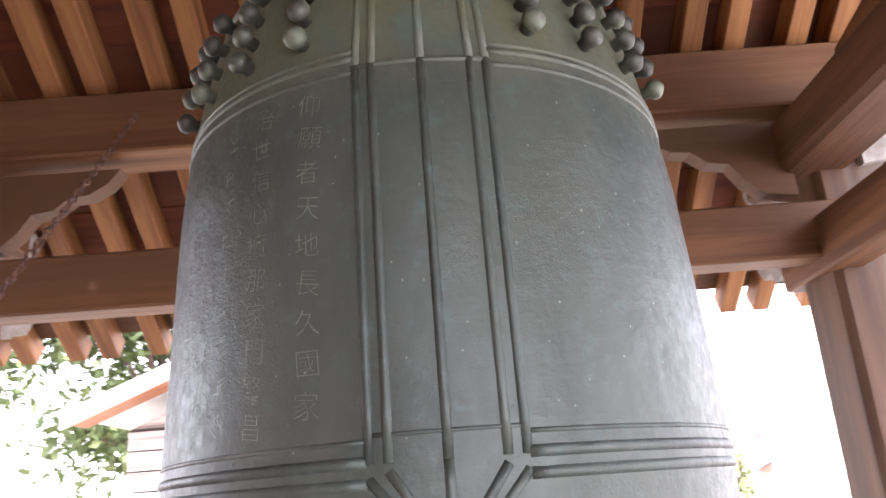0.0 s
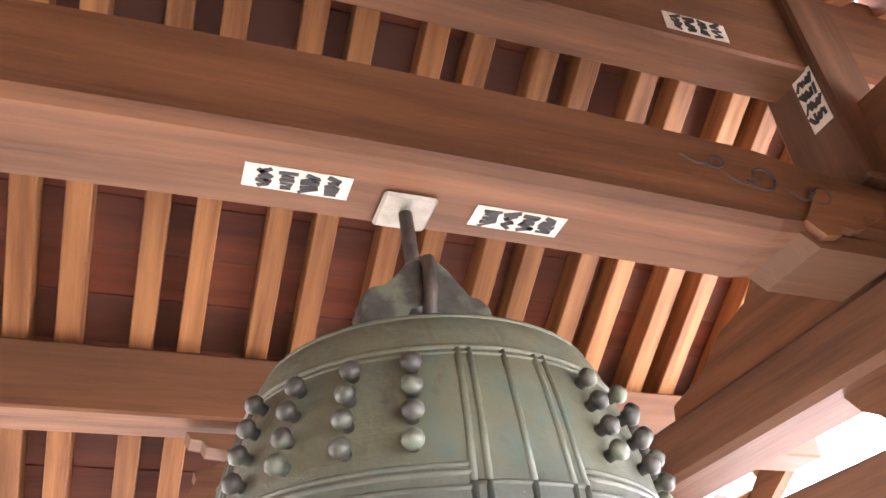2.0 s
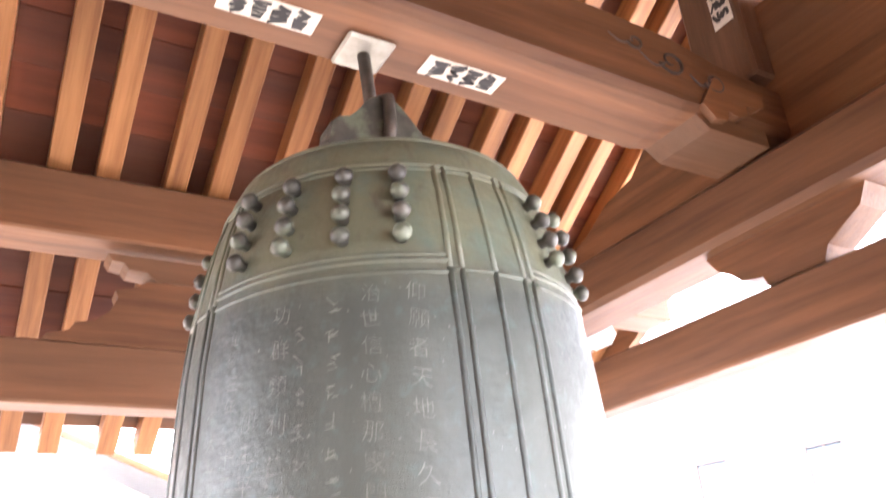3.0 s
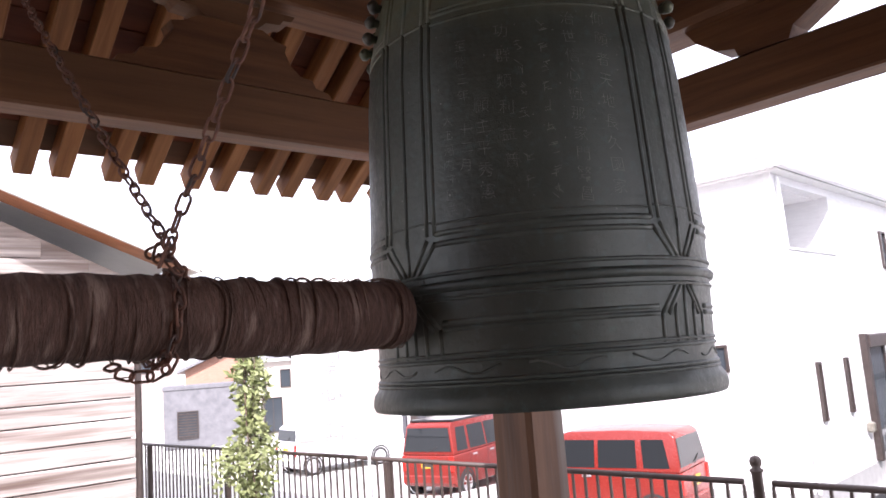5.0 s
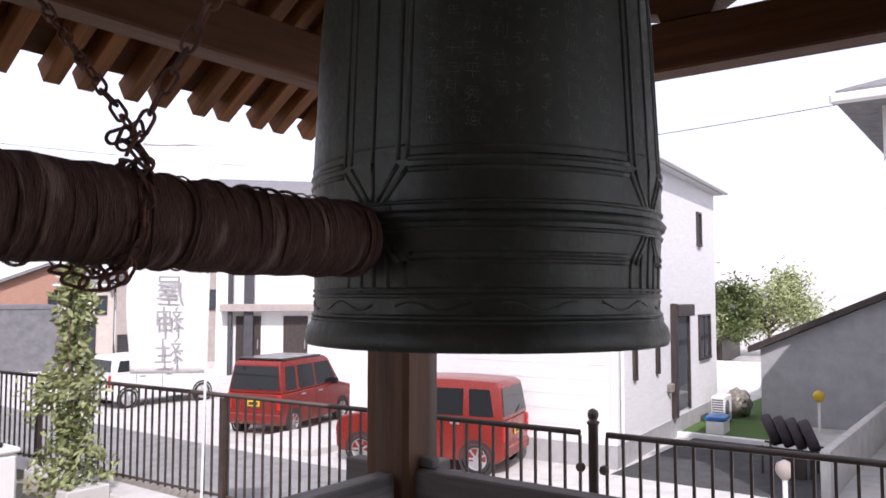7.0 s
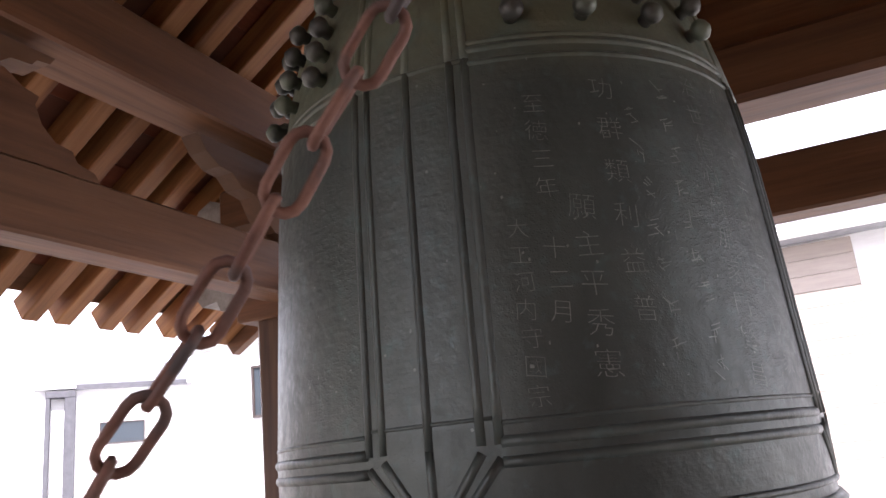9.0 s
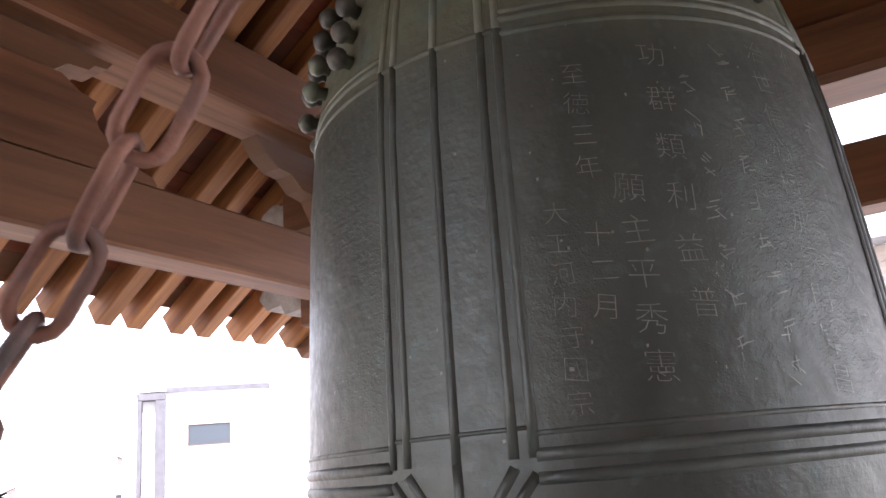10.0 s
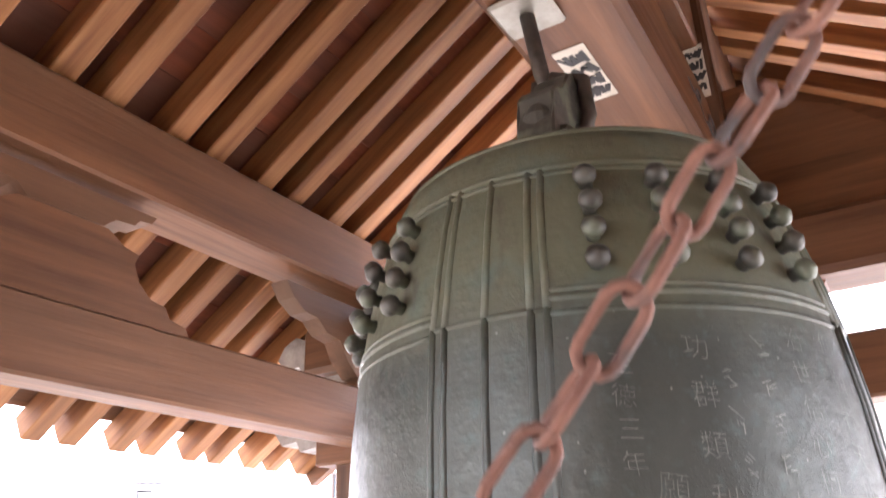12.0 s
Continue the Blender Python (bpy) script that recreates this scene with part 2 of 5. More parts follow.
CLAPBOARD = wood_mat("pale_clapboard", (0.34, 0.29, 0.26), (0.66, 0.61, 0.57), "x", rough=0.8, vary=0.16, rings=16.0, c3=(0.17, 0.12, 0.10), c3_scale=5.0, c3_lo=0.52, c3_hi=0.70, c3_stretch=(1, 1, 1.6))
ORANGE_WOOD = wood_mat("orange_stained_wood", (0.30, 0.11, 0.045), (0.45, 0.19, 0.09), "x", rough=0.5)
COPPER_ROOF = mat("roof_tile", (0.10, 0.10, 0.105), (0.18, 0.18, 0.185), 0.6, 0, 6.0, bump=0.2)


# ------------------------------------------------------------ building helpers
def link_mesh(name, bm, material, smooth=False):
    me = bpy.data.meshes.new(name)
    bmesh.ops.recalc_face_normals(bm, faces=bm.faces)
    bm.to_mesh(me)
    bm.free()
    me.materials.append(material)
    if smooth:
        for p in me.polygons:
            p.use_smooth = True
    return new(name, me)


def part(name, bm, material, parent=None, label="", smooth=False, kind=""):
    ob = link_mesh(name, bm, material, smooth)
    if parent is not None:
        ob.parent = parent
        ob.matrix_parent_inverse = parent.matrix_world.inverted()
    return tagged(ob, label, kind=kind)


def share(name, mesh, m, parent):
    """A piece of its own on a shared mesh."""
    ob = new(name, mesh)
    ob.parent = parent
    ob.matrix_basis = m
    return ob


def thing(name, at, label, category, group="", kind=""):
    e = new(name)
    e.empty_display_size = 0.1
    e.matrix_world = at if isinstance(at, Matrix) else Matrix.Translation(at)
    bpy.context.view_layer.update()
    return tagged(e, label, category, group, kind)


def add_box(bm, lo, hi, bevel=0.0, m=None):
    c = [(a + b) / 2 for a, b in zip(lo, hi)]
    s = [abs(b - a) for a, b in zip(lo, hi)]
    t = Matrix.Translation(c) @ Matrix.Diagonal((*s, 1))
    r = bmesh.ops.create_cube(bm, size=1.0, matrix=(m @ t) if m else t)
    if bevel:
        es = list({e for v in r["verts"] for e in v.link_edges})
        bmesh.ops.bevel(bm, geom=es, offset=bevel, segments=1, affect="EDGES", profile=0.5)
    return bm


def box(lo, hi, bevel=0.0, m=None):
    return add_box(bmesh.new(), lo, hi, bevel, m)


def add_tube(bm, pts, r, n=6, closed=False, caps=True):
    """A round bar along points; r may be a list."""
    pts = [Vector(p) for p in pts]
    rs = r if isinstance(r, (list, tuple)) else [r] * len(pts)
    rings, k = [], len(pts)
    ref = None
    for i, p in enumerate(pts):
        a = pts[(i - 1) % k] if (closed or i) else p
        b = pts[(i + 1) % k] if (closed or i < k - 1) else p
        d = (b - a).normalized()
        if ref is None:
            ref = d.orthogonal().normalized()
        ref = (ref - d * ref.dot(d)).normalized()
        s = d.cross(ref)
        rings.append([bm.verts.new(p + (ref * math.cos(2 * math.pi * j / n) + s * math.sin(2 * math.pi * j / n)) * rs[i]) for j in range(n)])
    for i in range(k if closed else k - 1):
        a, b = rings[i], rings[(i + 1) % k]
        off = 0
        if closed and i == k - 1:
            off = min(range(n), key=lambda o: (a[0].co - b[o].co).length)
        for j in range(n):
            bm.faces.new((a[j], a[(j + 1) % n], b[(j + 1 + off) % n], b[(j + off) % n]))
    if caps and not closed:
        bm.faces.new(rings[0][::-1])
        bm.faces.new(rings[-1])
    return bm


def tube(pts, r, n=6, closed=False):
    return add_tube(bmesh.new(), pts, r, n, closed)


def add_lathe(bm, prof, n=48, m=None, cap=True):
    """prof: (radius, z) from bottom to top."""
    rings = []
    for r, z in prof:
        rings.append([bm.verts.new((m or Matrix()) @ Vector((r * math.cos(2 * math.pi * j / n), r * math.sin(2 * math.pi * j / n), z))) for j in range(n)])
    for a, b in zip(rings, rings[1:]):
        for j in range(n):
            bm.faces.new((a[j], a[(j + 1) % n], b[(j + 1) % n], b[j]))
    if cap:
        bm.faces.new(rings[0][::-1])
        bm.faces.new(rings[-1])
    return bm


def lathe(prof, n=48, m=None, cap=True):
    return add_lathe(bmesh.new(), prof, n, m, cap)


def add_slab(bm, outline, thick, m):
    """A board with that outline (x, y) and thickness along z, placed by m."""
    lo = [bm.verts.new(m @ Vector((x, y, -thick / 2))) for x, y in outline]
    hi = [bm.verts.new(m @ Vector((x, y, thick / 2))) for x, y in outline]
    bm.faces.new(lo[::-1])
    bm.faces.new(hi)
    k = len(outline)
    for i in range(k):
        bm.faces.new((lo[i], lo[(i + 1) % k], hi[(i + 1) % k], hi[i]))
    return bm


def slab(outline, thick, m):
    return add_slab(bmesh.new(), outline, thick, m)


UP_X = pose(0, 0, 0, 90, 0, 0)     # outline x -> x, y -> z; thickness along y
UP_Y = pose(0, 0, 0, 90, 0, 90)    # outline x -> y, y -> z; thickness along x


# ------------------------------------------------------------ ground
MZ = 1.40          # height of the bell's mouth over the platform floor
LOW = -1.65        # the car park
YARD = -0.60       # the temple yard


def setting(name, bm, material, label, category, smooth=False):
    return tagged(link_mesh(name, bm, material, smooth), label, category, kind="structure")


setting("ground", box((-3000, -3000, LOW - 0.5), (3000, 3000, LOW)), CONCRETE, "pale concrete and gravel ground of the neighbourhood", "ground")
setting("yard_ground", box((-30, -30, LOW - 0.1), (3.75, 24, YARD)), GROUND, "sandy temple yard with patches of moss", "ground")
setting("road", box((11.6, 1.7, LOW - 0.2), (16.0, 5.05, LOW + 0.004)), ASPHALT, "strip of dark asphalt beside the white house", "road")
setting("parking_asphalt", box((4.2, 5.2, LOW - 0.2), (9.0, 40, LOW + 0.005)), mat("worn_asphalt", (0.20, 0.20, 0.20), (0.30, 0.30, 0.295), 0.9, 0, 3.0, bump=0.3, fine=150.0), "worn grey asphalt lane along the fence", "road")
platform = setting("platform", box((-2.3, -2.3, YARD - 0.1), (2.3, 2.3, -0.03)), STONE, "raised stone platform of the bell tower", "platform")
for i in range(6):
    for j in range(6):
        x0, y0 = -2.3 + i * 4.6 / 6, -2.3 + j * 4.6 / 6
        part("paving_stone", box((x0 + 0.006, y0 + 0.006, -0.03), (x0 + 4.6 / 6 - 0.006, y0 + 4.6 / 6 - 0.006, 0.0), 0.006), STONE, platform)

# ------------------------------------------------------------ bell
PROFILE = [(0.000, 0.3686), (0.012, 0.3728), (0.030, 0.3702), (0.048, 0.3576), (0.075, 0.3532), (0.150, 0.3554), (0.200, 0.3580), (0.325, 0.3594), (0.450, 0.3538), (0.550, 0.3494),
           (0.650, 0.3445), (0.745, 0.3345), (0.820, 0.3214), (0.880, 0.3080), (0.935, 0.2905), (0.965, 0.2823), (0.992, 0.2690), (1.016, 0.2420), (1.038, 0.1940), (1.054, 0.1220), (1.062, 0.0000)]


def bell_r(z):
    for (z0, r0), (z1, r1) in zip(PROFILE, PROFILE[1:]):
        if z <= z1:
            return r0 + (r1 - r0) * (z - z0) / (z1 - z0)
    return 0.0


def on_bell(th, z, out=0.0):
    """th: radians from the south band towards the west."""
    r = bell_r(z) + out
    return Vector((-math.sin(th) * r, -math.cos(th) * r, MZ + z))


bell = thing("temple_bell", (0, 0, MZ), "large old bronze temple bell with green patina and chased inscriptions", "bell")
prof = [(0.325, MZ + 0.02), (0.335, MZ + 0.001)] + [(bell_r(z), MZ + z) for z in np.linspace(0, 1.055, 98)]
body_bm = lathe([(0.235, MZ + 0.86), (0.30, MZ + 0.4)] + prof + [(0.02, MZ + 1.061)], 96, cap=False)
bell_body = part("body", body_bm, BRONZE, bell, "dark grey-green bronze bell wall", smooth=True)


def rib(pts, r=0.0037, m=None):
    return part("rib", tube(pts, r, 10), m or BRONZE, bell, smooth=True)


def ring_arc(th0, th1, z, r=0.0037, m=None, out=0.0):
    k = max(6, int(abs(th1 - th0) / 0.06))
    return rib([on_bell(th0 + (th1 - th0) * i / k, z, out - 0.75 * r) for i in range(k + 1)], r * 1.55, m)


def up_line(off0, off1, th, z0, z1, r=0.0037, m=None):
    k = max(3, int(abs(z1 - z0) / 0.05))
    pts = []
    for i in range(k + 1):
        z = z0 + (z1 - z0) * i / k
        pts.append(on_bell(th + (off0 + (off1 - off0) * i / k) / bell_r(z), z, -0.75 * r))
    return rib(pts, r * 1.55, m)


for q in range(4):
    th = q * math.pi / 2 - 0.0116
    for off in (-0.072, -0.054, 0.0, 0.054, 0.072):
        up_line(off, off, th, 0.325, 0.745)
        up_line(off, off * 0.86, th, 0.745, 0.938, m=BRONZE_GREEN)
    up_line(0.0, 0.0, th, 0.254, 0.325)
    up_line(0.0, 0.0, th, 0.100, 0.206)
    for sgn in (-1, 1):
        up_line(sgn * 0.073, sgn * 0.022, th, 0.312, 0.252)
        up_line(sgn * 0.054, sgn * 0.008, th, 0.318, 0.254)
        up_line(sgn * 0.022, sgn * 0.066, th, 0.205, 0.152)
        up_line(sgn * 0.008, sgn * 0.050, th, 0.205, 0.150)
        up_line(sgn * 0.066, sgn * 0.066, th, 0.152, 0.100)
        up_line(sgn * 0.030, sgn * 0.030, th, 0.170, 0.100)
    w = 0.074 / 0.359
    a, b = th + w, th + math.pi / 2 - w
    for z, r in ((0.345, 0.0018), (0.327, 0.0042), (0.308, 0.0042), (0.164, 0.0036), (0.152, 0.0036)):
        ring_arc(a, b, z, r)
    w2 = 0.071 / 0.333
    for z, r in ((0.738, 0.0026), (0.756, 0.0034), (0.766, 0.0024)):
        ring_arc(th + w2, th + math.pi / 2 - w2, z, r, BRONZE_GREEN)
    ring_arc(th - w2, th + w2, 0.744, 0.0026, BRONZE_GREEN)
    ring_arc(th - w, th + w, 0.350, 0.0016)
for z, r in ((0.252, 0.0042), (0.228, 0.0105), (0.206, 0.0042), (0.105, 0.0036), (0.094, 0.0045), (0.058, 0.0045), (0.050, 0.004), (0.936, 0.0045), (0.926, 0.003), (0.998, 0.004)):
    pts = [on_bell(2 * math.pi * i / 72, z) for i in range(72)]
    part("rib", tube(pts, r, 6, True), BRONZE_GREEN if z > 0.7 else BRONZE, bell, smooth=True)
# arabesque band over the rim
rng = random.Random(5)
for q in range(12):
    pts = [on_bell(math.radians(q * 30 + i * 2.2), 0.077 + 0.008 * math.sin(i * 0.75 + q)) for i in range(11)]
    part("arabesque", tube(pts, 0.0022, 5), BRONZE, bell, smooth=True)
# strike seats: a lotus disc on the west and east bands
for sgn in (-1, 1):
    m = Matrix.Translation((sgn * 0.352, 0, MZ + 0.226)) @ pose(0, 0, 0, 0, sgn * 90, 0)
    part("strike_seat", lathe([(0.050, -0.004), (0.048, 0.004), (0.040, 0.007), (0.038, 0.005), (0.022, 0.006), (0.017, 0.009), (0.004, 0.010)], 24, m), BRONZE, bell, "round lotus strike seat", smooth=True)

boss_bm = bmesh.new()
add_lathe(boss_bm, [(0.0085, -0.004), (0.0086, 0.008), (0.0122, 0.011), (0.0140, 0.016), (0.0134, 0.022), (0.009, 0.0265), (0.004, 0.0292), (0.0005, 0.0305)], 12)
boss_me = bpy.data.meshes.new("boss")
bmesh.ops.recalc_face_normals(boss_bm, faces=boss_bm.faces)
boss_bm.to_mesh(boss_me)
boss_bm.free()
boss_me.materials.append(BRONZE_DARK)
for p in boss_me.polygons:
    p.use_smooth = True
for q in range(4):
    for c, deg in enumerate((23, 37.5, 52.5, 67)):
        for row in range(4):
            z = 0.792 + row * 0.036
            th = math.radians(q * 90 + deg)
            p0, p1 = on_bell(th, z), on_bell(th, z + 0.01)
            t1 = (p1 - p0).normalized()
            nrm = Vector((-math.sin(th), -math.cos(th), 0))
            nrm = (nrm - t1 * nrm.dot(t1)).normalized()
            ob = share("boss", boss_me, Matrix(), bell)
            ob.matrix_parent_inverse = bell.matrix_world.inverted()
            ob.matrix_basis = Matrix.Translation(p0) @ nrm.to_track_quat("Z", "Y").to_matrix().to_4x4() @ pose(0, 0, rng.uniform(-0.001, 0.001), rng.uniform(-5, 5), rng.uniform(-5, 5), rng.uniform(0, 360))

# crown of the bell: a twin-headed loop, kept as one plain cast shape
crown = bmesh.new()
out = [(-0.135, -0.02), (-0.128, 0.045), (-0.115, 0.075), (-0.118, 0.10), (-0.098, 0.118), (-0.078, 0.115), (-0.062, 0.135), (-0.040, 0.165), (-0.022, 0.178), (0.022, 0.178), (0.044, 0.16), (0.062, 0.135), (0.078, 0.112), (0.098, 0.118), (0.118, 0.10), (0.115, 0.07), (0.128, 0.04), (0.135, -0.02),
       (0.06, -0.02), (0.055, 0.05), (0.035, 0.085), (0.0, 0.097), (-0.035, 0.085), (-0.055, 0.05), (-0.06, -0.02)]
add_slab(crown, [(x, z * 1.12) for x, z in out], 0.062, Matrix.Translation((0, 0, MZ + 1.05)) @ UP_X)
for sgn in (-1, 1):
    add_lathe(crown, [(0.034, -0.02), (0.038, 0.02), (0.028, 0.05), (0.032, 0.075), (0.018, 0.10), (0.002, 0.11)], 10, Matrix.Translation((sgn * 0.098, 0, MZ + 1.05)))
    for k in (-1, 1):
        add_lathe(crown, [(0.014, 0), (0.013, 0.012), (0.004, 0.018)], 8, Matrix.Translation((sgn * 0.092, k * 0.03, MZ + 1.095)) @ pose(0, 0, 0, -k * 90, 0, 0))
bmesh.ops.bevel(crown, geom=[e for e in crown.edges if e.calc_length() > 0.02], offset=0.004, segments=1, affect="EDGES")
part("crown", crown, BRONZE_DARK, bell, "dark cast loop on the bell's top", smooth=False)

# iron hanger: rod through the beam, plate and stirrup
hook = thing("bell_hook", (0, 0, MZ + 1.42), "iron rod and stirrup that carry the bell", "hook")
part("rod", tube([(-0.004, 0.022, MZ + 1.225), (-0.012, 0.045, MZ + 1.43)], 0.014, 10), IRON, hook, smooth=True)
for s in (-1, 1):
    part("stirrup_arm", tube([(-0.004, 0.024 + s * 0.012, MZ + 1.262), (0.0, s * 0.042, MZ + 1.24), (0.0, s * 0.045, MZ + 1.17), (0, s * 0.030, MZ + 1.135), (0, 0, MZ + 1.125)], 0.013, 8), IRON, hook, smooth=True)
part("washer_plate", box((-0.067, -0.013, MZ + 1.404), (0.043, 0.097, MZ + 1.415), 0.006), STEEL, hook, "pale square steel plate with clipped corners")


# chased inscription on the south-west field, read from right to left
def glyphs(column, deg, z_top, pitch, size):
    """One column of characters wrapped onto the bell wall."""
    cu = bpy.data.curves.new("text", "FONT")
    cu.size, cu.align_x, cu.align_y, cu.offset, cu.resolution_u = size, "CENTER", "CENTER", -0.0006, 2
    ob = bpy.data.objects.new("text", cu)
    scene.collection.objects.link(ob)
    for i, ch in enumerate(column):
        if ch == " ":
            continue
        cu.body = ch
        bpy.context.view_layer.update()
        src = ob.evaluated_get(bpy.context.evaluated_depsgraph_get()).to_mesh()
        tilt, dx = rng.uniform(-0.10, 0.10), rng.uniform(-0.002, 0.002)
        verts = []
        for v in src.vertices:
            x, y = v.co.x + dx + v.co.y * tilt, v.co.y - v.co.x * (tilt + 0.10)
            z = z_top - i * pitch + y
            verts.append(tuple(on_bell(math.radians(deg) - x / bell_r(z), z, 0.0007)))
        me = bpy.data.meshes.new("character")
        me.from_pydata(verts, [], [list(p.vertices) for p in src.polygons])
        me.materials.append(CHASED)
        ob.evaluated_get(bpy.context.evaluated_depsgraph_get()).to_mesh_clear()
        o = new("character", me)
        o.parent, o.matrix_parent_inverse = bell, bell.matrix_world.inverted()
    bpy.data.objects.remove(ob)


glyphs("仰願者天地長久國家", 20.5, 0.705, 0.0405, 0.030)
glyphs("治世信心檀那家門繁昌", 31.0, 0.705, 0.0375, 0.029)
glyphs("功群類利益普", 52.0, 0.690, 0.050, 0.030)
glyphs("願主平秀憲", 59.7, 0.552, 0.041, 0.031)
glyphs("至徳三年 十二月", 65.3, 0.675, 0.033, 0.026)
glyphs("大工河内守國宗", 71.0, 0.535, 0.0285, 0.024)


def worn_marks(deg, z_top, z_low, count, width):
    """A column whose characters are too worn to read: short plain strokes."""
    bm = bmesh.new()
    for i in range(count):
        z0 = z_top + (z_low - z_top) * i / (count - 1)
        for k in range(5):
            z = z0 + rng.uniform(-0.010, 0.010)
            a, tilt = rng.uniform(0.25, 0.8) * width / 2, rng.choice((0.15, 0.2, 0.35, -0.8, 1.6)) + rng.uniform(-0.1, 0.1)
            th = math.radians(deg) + rng.uniform(-0.014, 0.014)
            ca, sa = a * math.cos(tilt), a * math.sin(tilt)
            p = [on_bell(th - (sx * ca - sy * 0.0006 * math.sin(tilt)) / bell_r(z), z + sx * sa + sy * 0.0006 * math.cos(tilt), 0.0007) for sx, sy in ((-1, -1), (1, -1), (1, 1), (-1, 1))]
            bm.faces.new([bm.verts.new(c) for c in p])
    tagged(part("worn_inscription", bm, CHASED, bell, "worn column of chased marks"), kind="stuff")


worn_marks(39.5, 0.69, 0.38, 9, 0.022)
worn_marks(47.0, 0.66, 0.40, 7, 0.018)
# casting pits and nicks scattered over the wall
pits = bmesh.new()
for i in range(260):
    th, z = rng.uniform(0, 2 * math.pi), rng.uniform(0.34, 0.74)
    a, h = rng.uniform(0.0006, 0.0018), rng.uniform(0.0006, 0.0024)
    p = [on_bell(th + sx * a / 0.34, z + sz * h, 0.0005) for sx, sz in ((-1, -0.4), (0.6, -1), (1, 0.5), (-0.4, 1))]
    pits.faces.new([pits.verts.new(c) for c in p])
tagged(part("nick_scatter", pits, CHASED, bell, "small bright nicks in the bronze"), kind="stuff")

# ------------------------------------------------------------ bell tower
tower = thing("bell_tower", (0, 0, 0), "open timber bell tower with four leaning posts and a gabled rafter roof", "tower", kind="structure")


def timber(name, lo, hi, material, bevel=0.008, label="", parent=None):
    return part(name, box(lo, hi, bevel), material, parent or tower, label)


PO = [(sx, sy) for sx in (-1, 1) for sy in (-1, 1)]


def post_c(z):
    return 1.335 + 0.012 * (z - MZ)


BAY = -0.155       # the bell hangs a little east of the middle of the bay


def post_x(sx, z):
    return BAY + sx * (post_c(z) + 0.155)


for sx, sy in PO:
    bm = bmesh.new()
    v = []
    z0, z1, h = 0.0, MZ + 1.38, 0.120
    for z in (z0, z1):
        c = post_c(z)
        ch = 0.022
        for dx, dy in ((-h, -h + ch), (-h + ch, -h), (h - ch, -h), (h, -h + ch), (h, h - ch), (h - ch, h), (-h + ch, h), (-h, h - ch)):
            v.append(bm.verts.new((post_x(sx, z) + dx, sy * c + dy, z)))
    bm.faces.new(v[:8][::-1])
    bm.faces.new(v[8:])
    for i in range(8):
        bm.faces.new((v[i], v[(i + 1) % 8], v[8 + (i + 1) % 8], v[8 + i]))
    part("post", bm, TIMBER_Z, tower, "weathered chamfered timber post leaning inwards")
    part("post_base", box((post_x(sx, 0) - 0.18, sy * post_c(0) - 0.17, 0.0), (post_x(sx, 0) + 0.17, sy * post_c(0) + 0.17, 0.09), 0.015), STONE, tower, "square stone post base")

for s in (-1, 1):
    # along x (eave sides): tie beam and wall plate
    timber("tie_beam", (-1.83, 1.215 if s > 0 else -1.335, MZ + 0.910), (1.52, 1.335 if s > 0 else -1.215, MZ + 1.095), TIMBER_X)
    timber("wall_plate", (-2.36, 1.18 if s > 0 else -1.36, MZ + 1.419), (2.05, 1.36 if s > 0 else -1.18, MZ + 1.635), TIMBER_X)
    # along y (gable sides): tie beam and big cross beam
    gx = 0.0 if s > 0 else -0.31
    timber("tie_beam", (gx + (1.19 if s > 0 else -1.31), -1.52, MZ + 0.868), (gx + (1.31 if s > 0 else -1.19), 1.52, MZ + 1.042), TIMBER_Y)
    timber("cross_beam", (gx + (1.13 if s > 0 else -1.35), -1.55, MZ + 1.198), (gx + (1.35 if s > 0 else -1.13), 1.55, MZ + 1.383), TIMBER_Y, 0.02)

# waist rails with wedge caps
for s in (-1, 1):
    timber("waist_rail", (-1.93, 1.27 if s > 0 else -1.37, 0.60), (1.62, 1.37 if s > 0 else -1.27, 0.735), WEATHERED)
    gx = 0.0 if s > 0 else -0.31
    timber("waist_rail", (gx + (1.27 if s > 0 else -1.37), -1.62, 0.63), (gx + (1.37 if s > 0 else -1.27), 1.62, 0.755), WEATHERED_Y)
    for y in (-1.19, 1.19):
        timber("wedge", (gx + (1.30 if s > 0 else -1.36), y - 0.05, 0.757), (gx + (1.36 if s > 0 else -1.30), y + 0.05, 0.80), WEATHERED_Y)

# hanging beam, bowed, with dropped ends
hb = bmesh.new()
xs = np.linspace(-1.95, 1.62, 40)
rows = []
for x in xs:
    a = abs(x)
    zb = MZ + 1.415 - 0.03 * (a / 1.2) ** 2 + (0.0 if a < 0.78 else 0.0)
    if a > 0.86:
        zb += min(0.05, (a - 0.86) * 0.6)
    zt = MZ + 1.665 - 0.045 * (a / 1.2) ** 2
    w = 0.115 if a < 0.80 else 0.115 - min(0.02, (a - 0.8) * 0.1)
    rows.append([hb.verts.new(c) for c in ((x, -w + 0.02, zb), (x, -w, zb + 0.02), (x, -w, zt - 0.03), (x, -w + 0.03, zt), (x, w - 0.03, zt), (x, w, zt - 0.03), (x, w, zb + 0.02), (x, w - 0.02, zb))])
for a, b in zip(rows, rows[1:]):
    for j in range(8):
        hb.faces.new((a[j], a[(j + 1) % 8], b[(j + 1) % 8], b[j]))
hb.faces.new(rows[0])
hb.faces.new(rows[-1][::-1])
part("hanging_beam", hb, TIMBER_X, tower, "heavy bowed brown beam that carries the bell")

